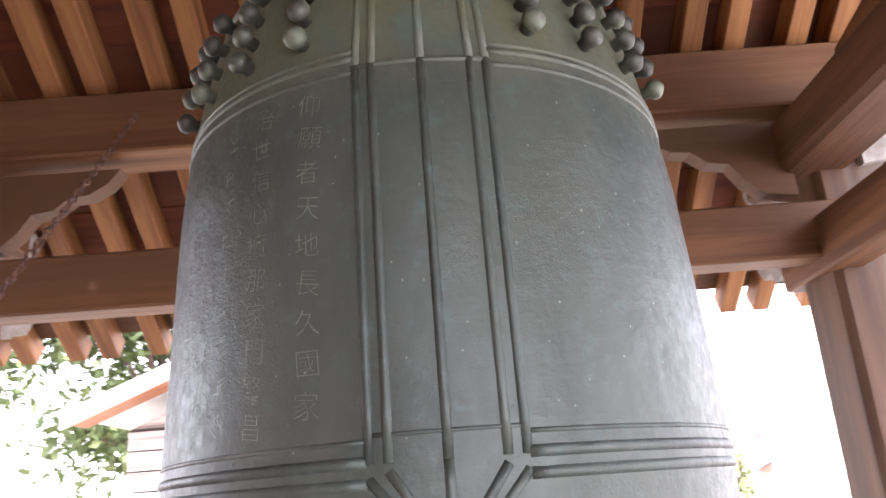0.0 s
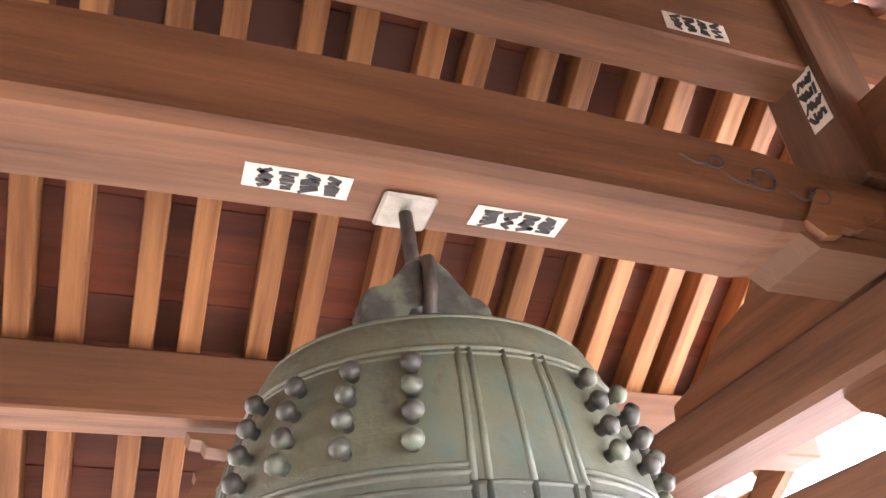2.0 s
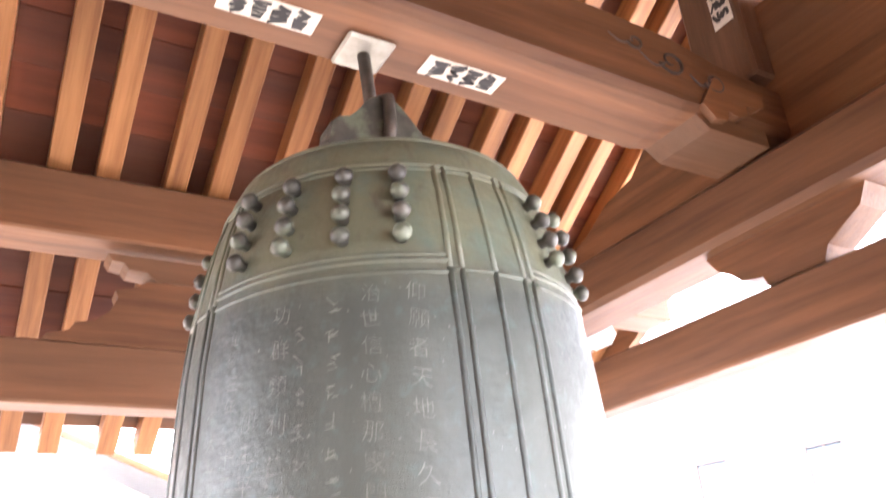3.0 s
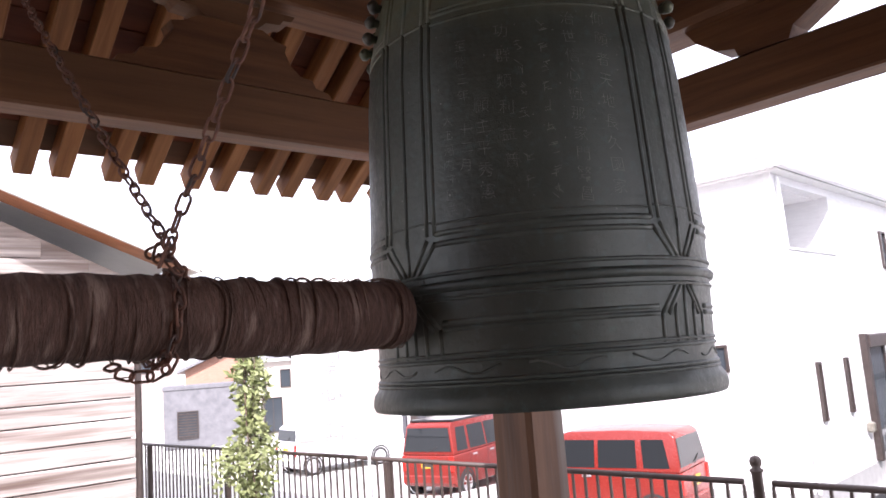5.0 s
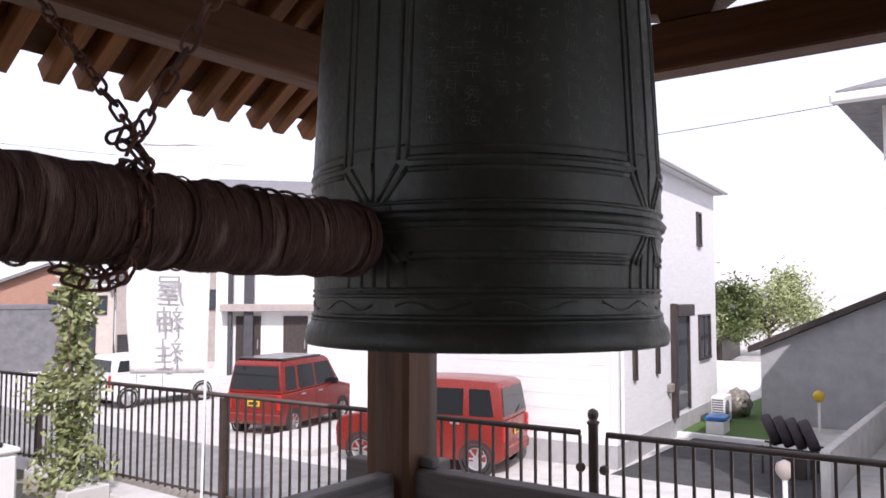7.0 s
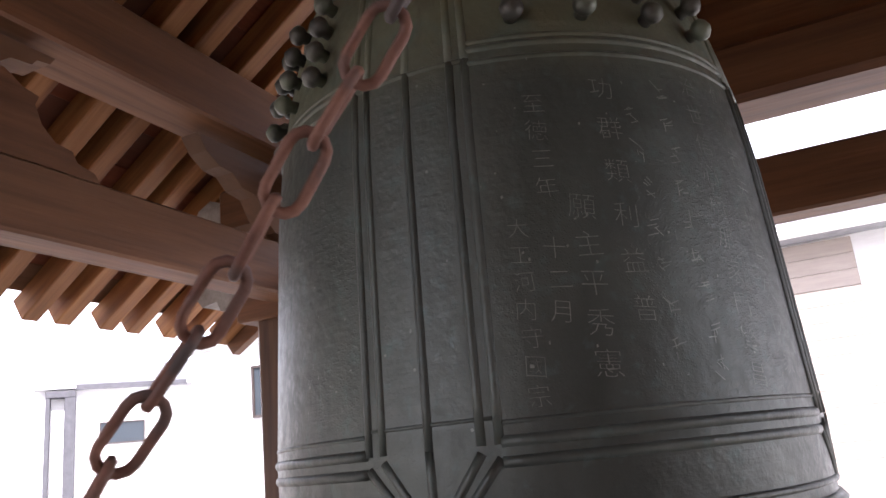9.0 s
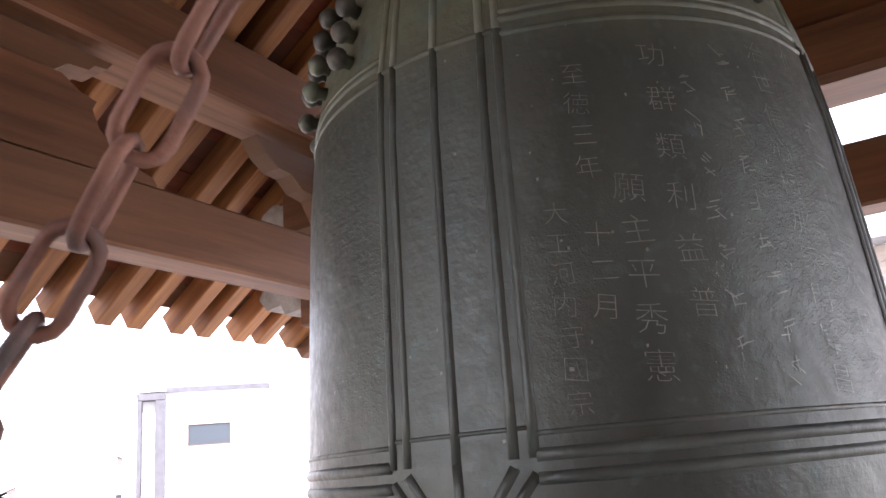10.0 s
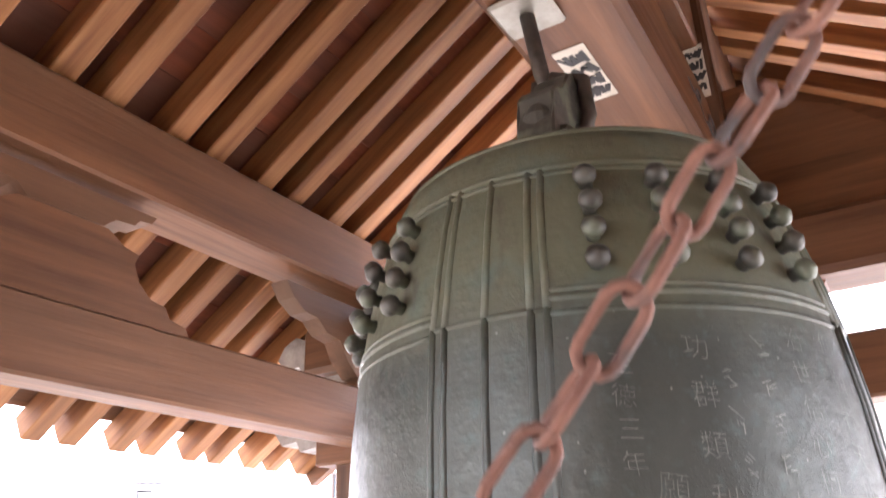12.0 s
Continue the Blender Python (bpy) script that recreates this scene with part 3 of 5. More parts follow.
# bolsters under the beam, and scrolls cut into its ends
for s in (-1, 1):
    x0 = 0.0 if s > 0 else -0.31
    bo = [(s * 0.85, 0.02), (s * 0.90, -0.018), (s * 1.128, -0.018), (s * 1.128, 0.03)]
    part("bolster", slab([(x + x0, z) for x, z in bo], 0.185, Matrix.Translation((0, 0.0, MZ + 1.395)) @ UP_X), TIMBER_X, tower)
    lob = [(0.93, 0.16), (0.86, 0.06), (0.90, 0.022), (0.945, 0.03), (0.955, 0.06), (0.995, 0.05), (1.03, 0.065), (1.035, 0.10), (1.075, 0.095), (1.11, 0.115), (1.12, 0.16)]
    part("carved_scallop", slab([(s * x + x0, z) for x, z in lob], 0.022, Matrix.Translation((0, -0.108, MZ + 1.37)) @ UP_X), TIMBER_X, tower, "scalloped carving at the beam's end")
    for cx, cz, rad0, turns, lead in ((0.78, 1.535, 0.050, 1.3, 0.10), (0.93, 1.515, 0.042, 1.3, 0.08), (0.66, 1.56, 0.030, 1.1, 0.08)):
        pts = [(cx - lead * (1 - i / 8) - rad0 * 0.2, cz - rad0 * math.sin(i / 8 * 3.14) * 0.6) for i in range(8)]
        pts += [(cx + rad0 * (1 - i / 30) * math.cos(3.6 + i / 24 * turns * 6.28), cz + 0.8 * rad0 * (1 - i / 30) * math.sin(3.6 + i / 24 * turns * 6.28)) for i in range(24)]
        part("carved_scroll", tube([(s * x + x0, -0.1155, MZ + z) for x, z in pts], [0.002 + 0.0028 * math.sin(3.14 * i / 31) for i in range(32)], 5), DARK_TRIM, tower, "dark carved scroll line")

# roof: slope from ridge to eave
SL = 0.655
EAVE_Y, ROOF_X = 2.28, 2.18


def roof_z(y):
    """Underside of the rafters."""
    return MZ + 1.645 - SL * (abs(y) - 1.25)


ang = math.degrees(math.atan(SL))
LEN = (EAVE_Y) / math.cos(math.radians(ang))
raf_bm = box((-0.036, 0, 0), (0.036, LEN, 0.10), 0.004)
raf_me = bpy.data.meshes.new("rafter")
raf_bm.to_mesh(raf_me)
raf_bm.free()
raf_me.materials.append(RAFTER)
xr = []
for k in range(-8, 8):
    for o in (-0.52, -0.375):
        x = o + 0.358 * k
        if abs(x - BAY) < ROOF_X - 0.03:
            xr.append(x)
for x in sorted(xr):
    for s in (-1, 1):
        share("rafter", raf_me, Matrix.Translation((x, 0, roof_z(0))) @ pose(0, 0, 0, 0, 0, 0 if s > 0 else 180) @ pose(0, 0, 0, -ang, 0, 0), tower)
# boards on the rafters, lapped
brd_bm = box((-ROOF_X, 0, 0), (ROOF_X, 0.178, 0.014), 0.003)
brd_me = bpy.data.meshes.new("roof_board")
brd_bm.to_mesh(brd_me)
brd_bm.free()
brd_me.materials.append(ROOF_BOARD)
nb = int((LEN - 0.09) / 0.168)
for s in (-1, 1):
    for i in range(nb):
        share("roof_board", brd_me, Matrix.Translation((BAY, 0, roof_z(0))) @ pose(0, 0, 0, 0, 0, 0 if s > 0 else 180) @ pose(0, 0, 0, -ang, 0, 0) @ Matrix.Translation((0, i * 0.168, 0.102 + (i % 2) * 0.006)), tower)
    m = pose(0, 0, 0, 0, 0, 0 if s > 0 else 180)
    part("eave_board", box((-ROOF_X - 0.03, LEN - 0.20, 0.101), (ROOF_X + 0.03, LEN - 0.05, 0.125), 0.006, Matrix.Translation((BAY, 0, roof_z(0))) @ m @ pose(0, 0, 0, -ang, 0, 0)), TIMBER_X, tower)
    part("roof_cover", box((-ROOF_X - 0.08, -0.05, 0.128), (ROOF_X + 0.08, LEN - 0.045, 0.31), 0.02, Matrix.Translation((BAY, 0, roof_z(0))) @ m @ pose(0, 0, 0, -ang, 0, 0)), COPPER_ROOF, tower, "dark tiled roof covering")
timber("ridge_beam", (BAY - ROOF_X, -0.07, roof_z(0) - 0.42), (BAY + ROOF_X, 0.07, roof_z(0) + 0.02), TIMBER_X)


# carved pieces
def wing_outline(flip=1):
    o = [(0, 0), (0, -0.26), (0.10, -0.25), (0.16, -0.20), (0.20, -0.14), (0.27, -0.13), (0.32, -0.09), (0.38, -0.085), (0.44, -0.05), (0.48, 0.0)]
    return [(x * flip, y) for x, y in o]


for sx, sy in PO:
    part("wing_bracket", slab(wing_outline(-sx), 0.07, Matrix.Translation((BAY + sx * 1.325, sy * 1.27, MZ + 1.384)) @ UP_X), TIMBER_X, tower, "scroll-edged bracket under the wall plate")
    # carved nosings outside the posts
    nose = [(0, 0), (0.16, 0.0), (0.24, 0.03), (0.30, 0.0), (0.33, -0.05), (0.29, -0.10), (0.22, -0.09), (0.20, -0.13), (0.12, -0.12), (0.08, -0.17), (0, -0.18)]
    for zt in (1.09, 1.38):
        part("carved_nosing", slab([(x * sx, y) for x, y in nose], 0.10, Matrix.Translation((BAY + sx * 1.535, sy * 1.25, MZ + zt)) @ UP_X), PALE_CARVED, tower, "pale carved scroll nosing")
        part("carved_nosing", slab([(x * sy, y) for x, y in nose], 0.10, Matrix.Translation((BAY + sx * 1.405, sy * 1.40, MZ + zt - 0.03)) @ UP_Y), PALE_CARVED, tower, "pale carved scroll nosing")
for s in (-1, 1):
    # strut between tie beam and plate in the middle of the eave sides
    half = [(0.40, 0.0), (0.385, 0.022), (0.33, 0.035), (0.315, 0.062), (0.265, 0.07), (0.225, 0.105), (0.205, 0.15), (0.215, 0.175), (0.17, 0.185), (0.12, 0.215)]
    o = half + [(-x, y) for x, y in half[::-1]]
    part("frog_leg_strut", slab(o, 0.085, Matrix.Translation((-0.10, s * 1.255, MZ + 1.092)) @ UP_X), TIMBER_X, tower, "broad carved strut on the tie beam")
    arm = [(0.25, 0.0), (0.235, -0.022), (0.20, -0.026), (0.185, -0.045), (0.13, -0.05), (0.10, -0.076), (-0.10, -0.076), (-0.13, -0.05), (-0.185, -0.045), (-0.20, -0.026), (-0.235, -0.022), (-0.25, 0.0)]
    part("bracket_arm", slab(arm, 0.10, Matrix.Translation((-0.10, s * 1.255, MZ + 1.384)) @ UP_X), TIMBER_X, tower, "small scrolled bracket arm")
    # small carved strut between tie beam and cross beam on the gable sides
    kn = [(0.065, 0.0), (0.075, 0.03), (0.145, 0.045), (0.175, 0.075), (0.215, 0.10), (0.25, 0.153), (-0.27, 0.153), (-0.24, 0.10), (-0.185, 0.07), (-0.13, 0.04), (-0.11, 0.0)]
    part("carved_strut", slab(kn, 0.11, Matrix.Translation((1.25 if s > 0 else -1.56, 0, MZ + 1.044)) @ UP_Y), TIMBER_Y, tower, "dark scalloped strut on the tie beam")
    # gable: boards with a king post
    gx = BAY + s * 1.405
    kp = part("king_post", box((gx - 0.09, -0.10, MZ + 1.64), (gx + 0.09, 0.10, roof_z(0) - 0.12), 0.01), TIMBER_Z, tower, "short post over the cross beam")
    gz0 = MZ + 1.386
    hump = [(1.0, 0.0), (0.98, 0.10), (0.80, 0.14), (0.66, 0.22), (0.52, 0.25), (0.40, 0.36), (0.28, 0.42), (0.24, 0.52)]
    part("gable_board", slab(hump + [(-y, z) for y, z in hump[::-1]], 0.05, Matrix.Translation((BAY + s * 1.425, 0, gz0)) @ UP_Y), TIMBER_Y, tower, "carved board over the cross beam")
    # barge boards
    for t in (-1, 1):
        m = Matrix.Translation((BAY + s * (ROOF_X + 0.03), 0, roof_z(0))) @ pose(0, 0, 0, 0, 0, 0 if t > 0 else 180) @ pose(0, 0, 0, -ang, 0, 0)
        bo = [(0.0, 0.12), (LEN, 0.12), (LEN, -0.06), (LEN - 0.25, -0.07), (LEN * 0.5, -0.13), (0.30, -0.15), (0.20, -0.22), (0.0, -0.22)]
        part("barge_board", slab(bo, 0.05, m @ UP_Y), TIMBER_Y, tower, "broad barge board at the gable end")

# paper pilgrims' slips on the beam; writing too flowing to read becomes bars
slip_label = "white paper slip with brushed black marks"


def slip(m, length, width, seed):
    r = random.Random(seed)
    t = thing("paper_slip", m, slip_label, "sticker", "slips pasted in the roof")
    part("sheet", box((-length / 2, -width / 2, 0), (length / 2, width / 2, 0.0015), 0.0, m), PAPER, t)
    for i in range(4):
        x0 = -length / 2 + 0.018 + i * (length - 0.03) / 4
        for k in range(5):
            y = -width / 2 + 0.012 + k * (width - 0.024) / 4
            w = r.uniform(0.5, 1.0) * (length - 0.04) / 4
            mm = m @ Matrix.Translation((x0 + (length - 0.04) / 8, y, 0.002)) @ pose(0, 0, 0, 0, 0, r.uniform(-35, 35))
            part("brush_bar", box((-w / 2, -r.uniform(0.003, 0.007), 0), (w / 2, r.uniform(0.003, 0.007), 0.001), 0, mm), INK, t)
    return t


DOWN = pose(0, 0, 0, 180, 0, 0)
slip(Matrix.Translation((-0.232, 0.005, MZ + 1.4135)) @ DOWN, 0.20, 0.066, 1)
slip(Matrix.Translation((0.226, 0.022, MZ + 1.4135)) @ DOWN, 0.20, 0.066, 2)
slip(Matrix.Translation((0.805, -0.0725, MZ + 2.105)) @ pose(0, 0, 0, 90, 0, 0), 0.20, 0.07, 4)
slip(Matrix.Translation((1.158, -0.045, MZ + 1.95)) @ pose(0, 0, 0, 90, 0, -90) @ pose(0, 0, 0, 0, 0, 90), 0.20, 0.07, 3)

# ------------------------------------------------------------ striking log and its chains
LOGZ = MZ + 0.190
log = thing("striking_log", (-1.3, 0, LOGZ), "horizontal log wrapped in dark palm bark that strikes the bell", "striker")
core = bmesh.new()
k, rad = 70, 0.062
pts, rs = [], []
for i in range(k):
    x = -0.385 - i * (1.75 / (k - 1))
    pts.append((x, 0.002 * math.sin(i * 0.9), LOGZ - 0.004 * math.sin(i * 0.21)))
    rs.append(rad + 0.0022 * math.sin(i * 2.1) + rng.uniform(-0.0012, 0.0012) + (-0.006 if i == 0 else 0))
add_tube(core, pts, rs, 28)
part("wrapping", core, ROPE, log, "coarse brown fibre wrapping", smooth=True)
for i in range(60):
    x = -0.392 - i * 0.0288 + rng.uniform(-0.012, 0.012)
    lean = rng.uniform(-0.02, 0.02)
    ring = []
    rr = rad + 0.001
    for j in range(28):
        a = 2 * math.pi * j / 28
        ring.append((x + lean * math.cos(a) + 0.002 * math.sin(3 * a + i), rr * math.cos(a), LOGZ + rr * math.sin(a)))
    part("wrap_turn", tube(ring, rng.uniform(0.0012, 0.0030), 5, True), ROPE, log, smooth=True)


def link_pts(L, W, n=6):
    """Stadium path of a chain link along z."""
    p = []
    for i in range(n + 1):
        a = math.pi * i / n
        p.append(Vector((W / 2 * math.cos(a), 0, L / 2 - W / 2 + W / 2 * math.sin(a))))
    for i in range(n + 1):
        a = math.pi + math.pi * i / n
        p.append(Vector((W / 2 * math.cos(a), 0, -L / 2 + W / 2 + W / 2 * math.sin(a))))
    return p


WIRE = 0.0024
link_bm = tube(link_pts(0.033, 0.0150), WIRE, 6, True)
link_me = bpy.data.meshes.new("chain_link")
bmesh.ops.recalc_face_normals(link_bm, faces=link_bm.faces)
link_bm.to_mesh(link_me)
link_bm.free()
link_me.materials.append(RUST)
for p in link_me.polygons:
    p.use_smooth = True


def chain(a, b, sag=0.0, twist=20.0):
    a, b = Vector(a), Vector(b)
    t = thing("chain", a, "rusty iron link chain from the log to the wall plate", "chain", "chains of the striking log")
    step = 0.033 - 2 * WIRE
    n = int((b - a).length / step)
    d = (b - a) / n
    for i in range(n):
        c = a + d * (i + 0.5) - Vector((0, 0, sag * 4 * ((i + 0.5) / n) * (1 - (i + 0.5) / n)))
        f = ((a + d * (i + 1) - Vector((0, 0, sag * 4 * ((i + 1) / n) * (1 - (i + 1) / n)))) - (a + d * i - Vector((0, 0, sag * 4 * (i / n) * (1 - i / n))))).normalized()
        m = Matrix.Translation(c) @ f.to_track_quat("Z", "Y").to_matrix().to_4x4() @ pose(0, 0, 0, rng.uniform(-4, 4), rng.uniform(-4, 4), twist + 90 * (i % 2) + rng.uniform(-12, 12))
        o = share("chain_link", link_me, m, t)
        o.matrix_parent_inverse = t.matrix_world.inverted()
    return t


KX = -0.832
chain((KX, -0.036, LOGZ + 0.105), (-0.932, 1.19, MZ + 1.566), 0.02)
chain((KX - 0.024, -0.066, LOGZ + 0.070), (-0.6655, -1.143, MZ + 1.637), 0.0, 35)
# chain round the log with its knot
wrap = thing("log_chain", (KX, 0, LOGZ), "rusty chain knotted round the log", "chain")
for j in range(18):
    a = 2 * math.pi * j / 18
    c = Vector((KX + 0.010 * math.sin(a), (rad + 0.006) * math.cos(a), LOGZ + (rad + 0.006) * math.sin(a)))
    f = Vector((0, -math.sin(a), math.cos(a)))
    o = share("chain_link", link_me, Matrix.Translation(c) @ f.to_track_quat("Z", "Y").to_matrix().to_4x4() @ pose(0, 0, 0, 0, 0, 45 + 90 * (j % 2)), wrap)
    o.matrix_parent_inverse = wrap.matrix_world.inverted()
for j in range(8):
    m = Matrix.Translation((KX + rng.uniform(-0.025, 0.025), rng.uniform(-0.02, 0.02) - 0.045, LOGZ + 0.060 + j * 0.006)) @ pose(0, 0, 0, rng.uniform(0, 180), rng.uniform(0, 180), rng.uniform(0, 180))
    o = share("chain_link", link_me, m, wrap)
    o.matrix_parent_inverse = wrap.matrix_world.inverted()
for j in range(5):
    a = math.pi * (0.15 + 0.7 * j / 4)
    m = Matrix.Translation((KX - 0.04 + 0.045 * math.cos(a), -0.03, LOGZ - 0.055 - 0.028 * math.sin(a))) @ pose(0, 0, 0, 20 * j, 90 + 30 * (j - 2), 0)
    o = share("chain_link", link_me, m, wrap)
    o.matrix_parent_inverse = wrap.matrix_world.inverted()


# ------------------------------------------------------------ neighbourhood
def add_window(house, m, w, h, seed=0, mullion=1, frame_mat=None, slat=False):
    """A framed pane; m: centre of the opening on the wall, y outwards being -y."""
    f = bmesh.new()
    b = 0.05
    fm = frame_mat or DARK_TRIM
    for lo, hi in (((-w / 2 - b, -0.05, -h / 2 - b), (-w / 2, 0.03, h / 2 + b)), ((w / 2, -0.05, -h / 2 - b), (w / 2 + b, 0.03, h / 2 + b)), ((-w / 2, -0.05, h / 2), (w / 2, 0.03, h / 2 + b)), ((-w / 2, -0.07, -h / 2 - b), (w / 2, 0.03, -h / 2))):
        add_box(f, lo, hi, 0.0, m)
    for i in range(mullion):
        x = -w / 2 + (i + 1) * w / (mullion + 1)
        add_box(f, (x - 0.02, -0.03, -h / 2), (x + 0.02, 0.02, h / 2), 0.0, m)
    win = part("window", f, fm, house)
    if slat:
        for i in range(int(h / 0.12)):
            part("slat", box((-w / 2, -0.035, -h / 2 + 0.03 + i * 0.12), (w / 2, -0.012, -h / 2 + 0.09 + i * 0.12), 0, m), fm, win)
    part("pane", box((-w / 2, -0.012, -h / 2), (w / 2, 0.0, h / 2), 0, m), WINDOW, win)
    return win


def house(name, m, w, d, h, wall, roof, label, pitch=0.35, roof_kind="gable", over=0.45, windows=(), doors=(), thick=0.2, ridge="x", loggia=None):
    """m: front left corner at the ground; front wall along x, depth along y."""
    hs = thing(name, m, label, "house")
    front = [((0, 0, 0), (w, thick, h))]
    if loggia:
        u0, u1, v0, v1, dp = loggia
        front = [((0, 0, 0), (w, thick, v0)), ((0, 0, v1), (w, thick, h)), ((0, 0, v0), (u0, thick, v1)), ((u1, 0, v0), (w, thick, v1)),
                 ((u0, dp, v0), (u1, dp + 0.1, v1)), ((u0 - 0.1, thick, v0), (u0, dp, v1)), ((u1, thick, v0), (u1 + 0.1, dp, v1)), ((u0, thick, v0 - 0.1), (u1, dp, v0)), ((u0, thick, v1), (u1, dp, v1 + 0.1))]
    for lo, hi in front + list((((0, d - thick, 0), (w, d, h)), ((0, thick, 0), (thick, d - thick, h)), ((w - thick, thick, 0), (w, d - thick, h)), ((thick, thick, h - 0.2), (w - thick, d - thick, h)))):
        part("wall", box(lo, hi, 0, m), wall, hs)
    if roof_kind == "gable":
        for k in (0, 1):
            if ridge == "x":
                part("gable", slab([(0, h), (d, h), (d / 2, h + d / 2 * pitch)], thick, m @ Matrix.Translation((k * (w - thick) + thick / 2, 0, 0)) @ UP_Y), wall, hs)
            else:
                part("gable", slab([(0, h), (w, h), (w / 2, h + w / 2 * pitch)], thick, m @ Matrix.Translation((0, k * (d - thick) + thick / 2, 0)) @ UP_X), wall, hs)
    r = bmesh.new()
    o = over
    if roof_kind == "gable" and ridge == "x":
        for a, b in (((-o, h - o * pitch), (d / 2, h + d / 2 * pitch)), ((d + o, h - o * pitch), (d / 2, h + d / 2 * pitch))):
            add_slab(r, [a, b, (b[0], b[1] + 0.16), (a[0], a[1] + 0.16)], w + 2 * o, m @ Matrix.Translation((w / 2, 0, 0.02)) @ UP_Y)
    elif roof_kind == "gable":
        for a, b in (((-o, h - o * pitch), (w / 2, h + w / 2 * pitch)), ((w + o, h - o * pitch), (w / 2, h + w / 2 * pitch))):
            add_slab(r, [a, b, (b[0], b[1] + 0.16), (a[0], a[1] + 0.16)], d + 2 * o, m @ Matrix.Translation((0, d / 2, 0.02)) @ UP_X)
    elif roof_kind == "hip":
        k = min(w, d) / 2 + o
        v = [r.verts.new(m @ Vector(c)) for c in ((-o, -o, h), (w + o, -o, h), (w + o, d + o, h), (-o, d + o, h), (-o, -o, h + 0.16), (w + o, -o, h + 0.16), (w + o, d + o, h + 0.16), (-o, d + o, h + 0.16))]
        if w >= d:
            t = [r.verts.new(m @ Vector((k - o, d / 2, h + 0.16 + k * pitch))), r.verts.new(m @ Vector((w + o - k, d / 2, h + 0.16 + k * pitch)))]
            fs = [(4, 5, "b", "a"), (5, 6, "b"), (6, 7, "a", "b"), (7, 4, "a")]
        else:
            t = [r.verts.new(m @ Vector((w / 2, k - o, h + 0.16 + k * pitch))), r.verts.new(m @ Vector((w / 2, d + o - k, h + 0.16 + k * pitch)))]
            fs = [(4, 5, "a"), (5, 6, "b", "a"), (6, 7, "b"), (7, 4, "a", "b")]
        for f in fs:
            r.faces.new([t[0] if c == "a" else t[1] if c == "b" else v[c] for c in f])
        r.faces.new([v[i] for i in (0, 3, 2, 1)])
        for i in range(4):
            r.faces.new((v[i], v[(i + 1) % 4], v[4 + (i + 1) % 4], v[4 + i]))
    else:
        add_box(r, (-0.05, -0.05, h), (w + 0.05, d + 0.05, h + 0.18), 0.02, m)
    part("roof", r, roof, hs)
    g = bmesh.new()
    if roof_kind == "hip" or (roof_kind == "gable" and ridge == "x"):
        zg = h + (0.06 if roof_kind == "hip" else -o * pitch + 0.08)
        add_box(g, (-o, -o - 0.1, zg - 0.06), (w + o, -o, zg + 0.06), 0.02, m)
        part("gutter", g, WHITE_TRIM, hs)
    else:
        g.free()
    for face, u, z, ww, hh, mul, sl in windows:
        mm = {"F": Matrix.Translation((u, -0.004, z)), "L": Matrix.Translation((-0.004, u, z)) @ pose(0, 0, 0, 0, 0, -90), "R": Matrix.Translation((w + 0.004, u, z)) @ pose(0, 0, 0, 0, 0, 90)}[face]
        add_window(hs, m @ mm, ww, hh, 0, mul, slat=sl)
    for face, u, ww, hh in doors:
        mm = {"F": Matrix.Translation((u, -0.004, 0.15)), "L": Matrix.Translation((-0.004, u, 0.15)) @ pose(0, 0, 0, 0, 0, -90)}[face]
        dr = part("door", box((-ww / 2, -0.05, 0), (ww / 2, 0.0, hh), 0.01, m @ mm), DARK_TRIM, hs, "dark brown front door")
        part("door_handle", box((ww / 2 - 0.14, -0.10, 0.85), (ww / 2 - 0.10, -0.05, 1.25), 0.01, m @ mm), ALLOY, dr)
    return hs


def at(x, y, z, yaw=0):
    return pose(x, y, z, 0, 0, yaw)


# white two-storey house beside the car park: its long side faces south, its gable wall west
WH = at(12.0, 5.1, LOW, 5)
wh = house("white_house", WH, 8.2, 6.2, 6.0, WHITE_WALL, ROOF_SLATE, "white-sided two-storey house with dark brown window frames", 0.38, "hip", 0.22, loggia=(0.5, 2.95, 4.65, 5.82, 1.5),
           windows=[("F", 1.06, 2.05, 0.10, 0.95, 0, False), ("F", 2.59, 2.05, 0.10, 0.95, 0, False), ("F", 6.8, 2.13, 1.1, 1.05, 1, False), ("F", 6.4, 4.88, 0.32, 0.78, 0, False),
                    ("L", 2.05, 5.02, 0.66, 0.72, 1, False), ("L", 4.35, 5.0, 0.66, 0.94, 0, False), ("L", 2.42, 2.75, 0.7, 0.4, 0, False), ("L", 1.52, 2.75, 0.65, 0.4, 0, False)])
part("plinth", box((-0.015, -0.015, 0), (8.215, 6.215, 0.42), 0, WH), mat("plinth_render", (0.34, 0.34, 0.34), (0.42, 0.42, 0.42), 0.9, 0, 4.0, bump=0.1), wh, "grey rendered plinth")
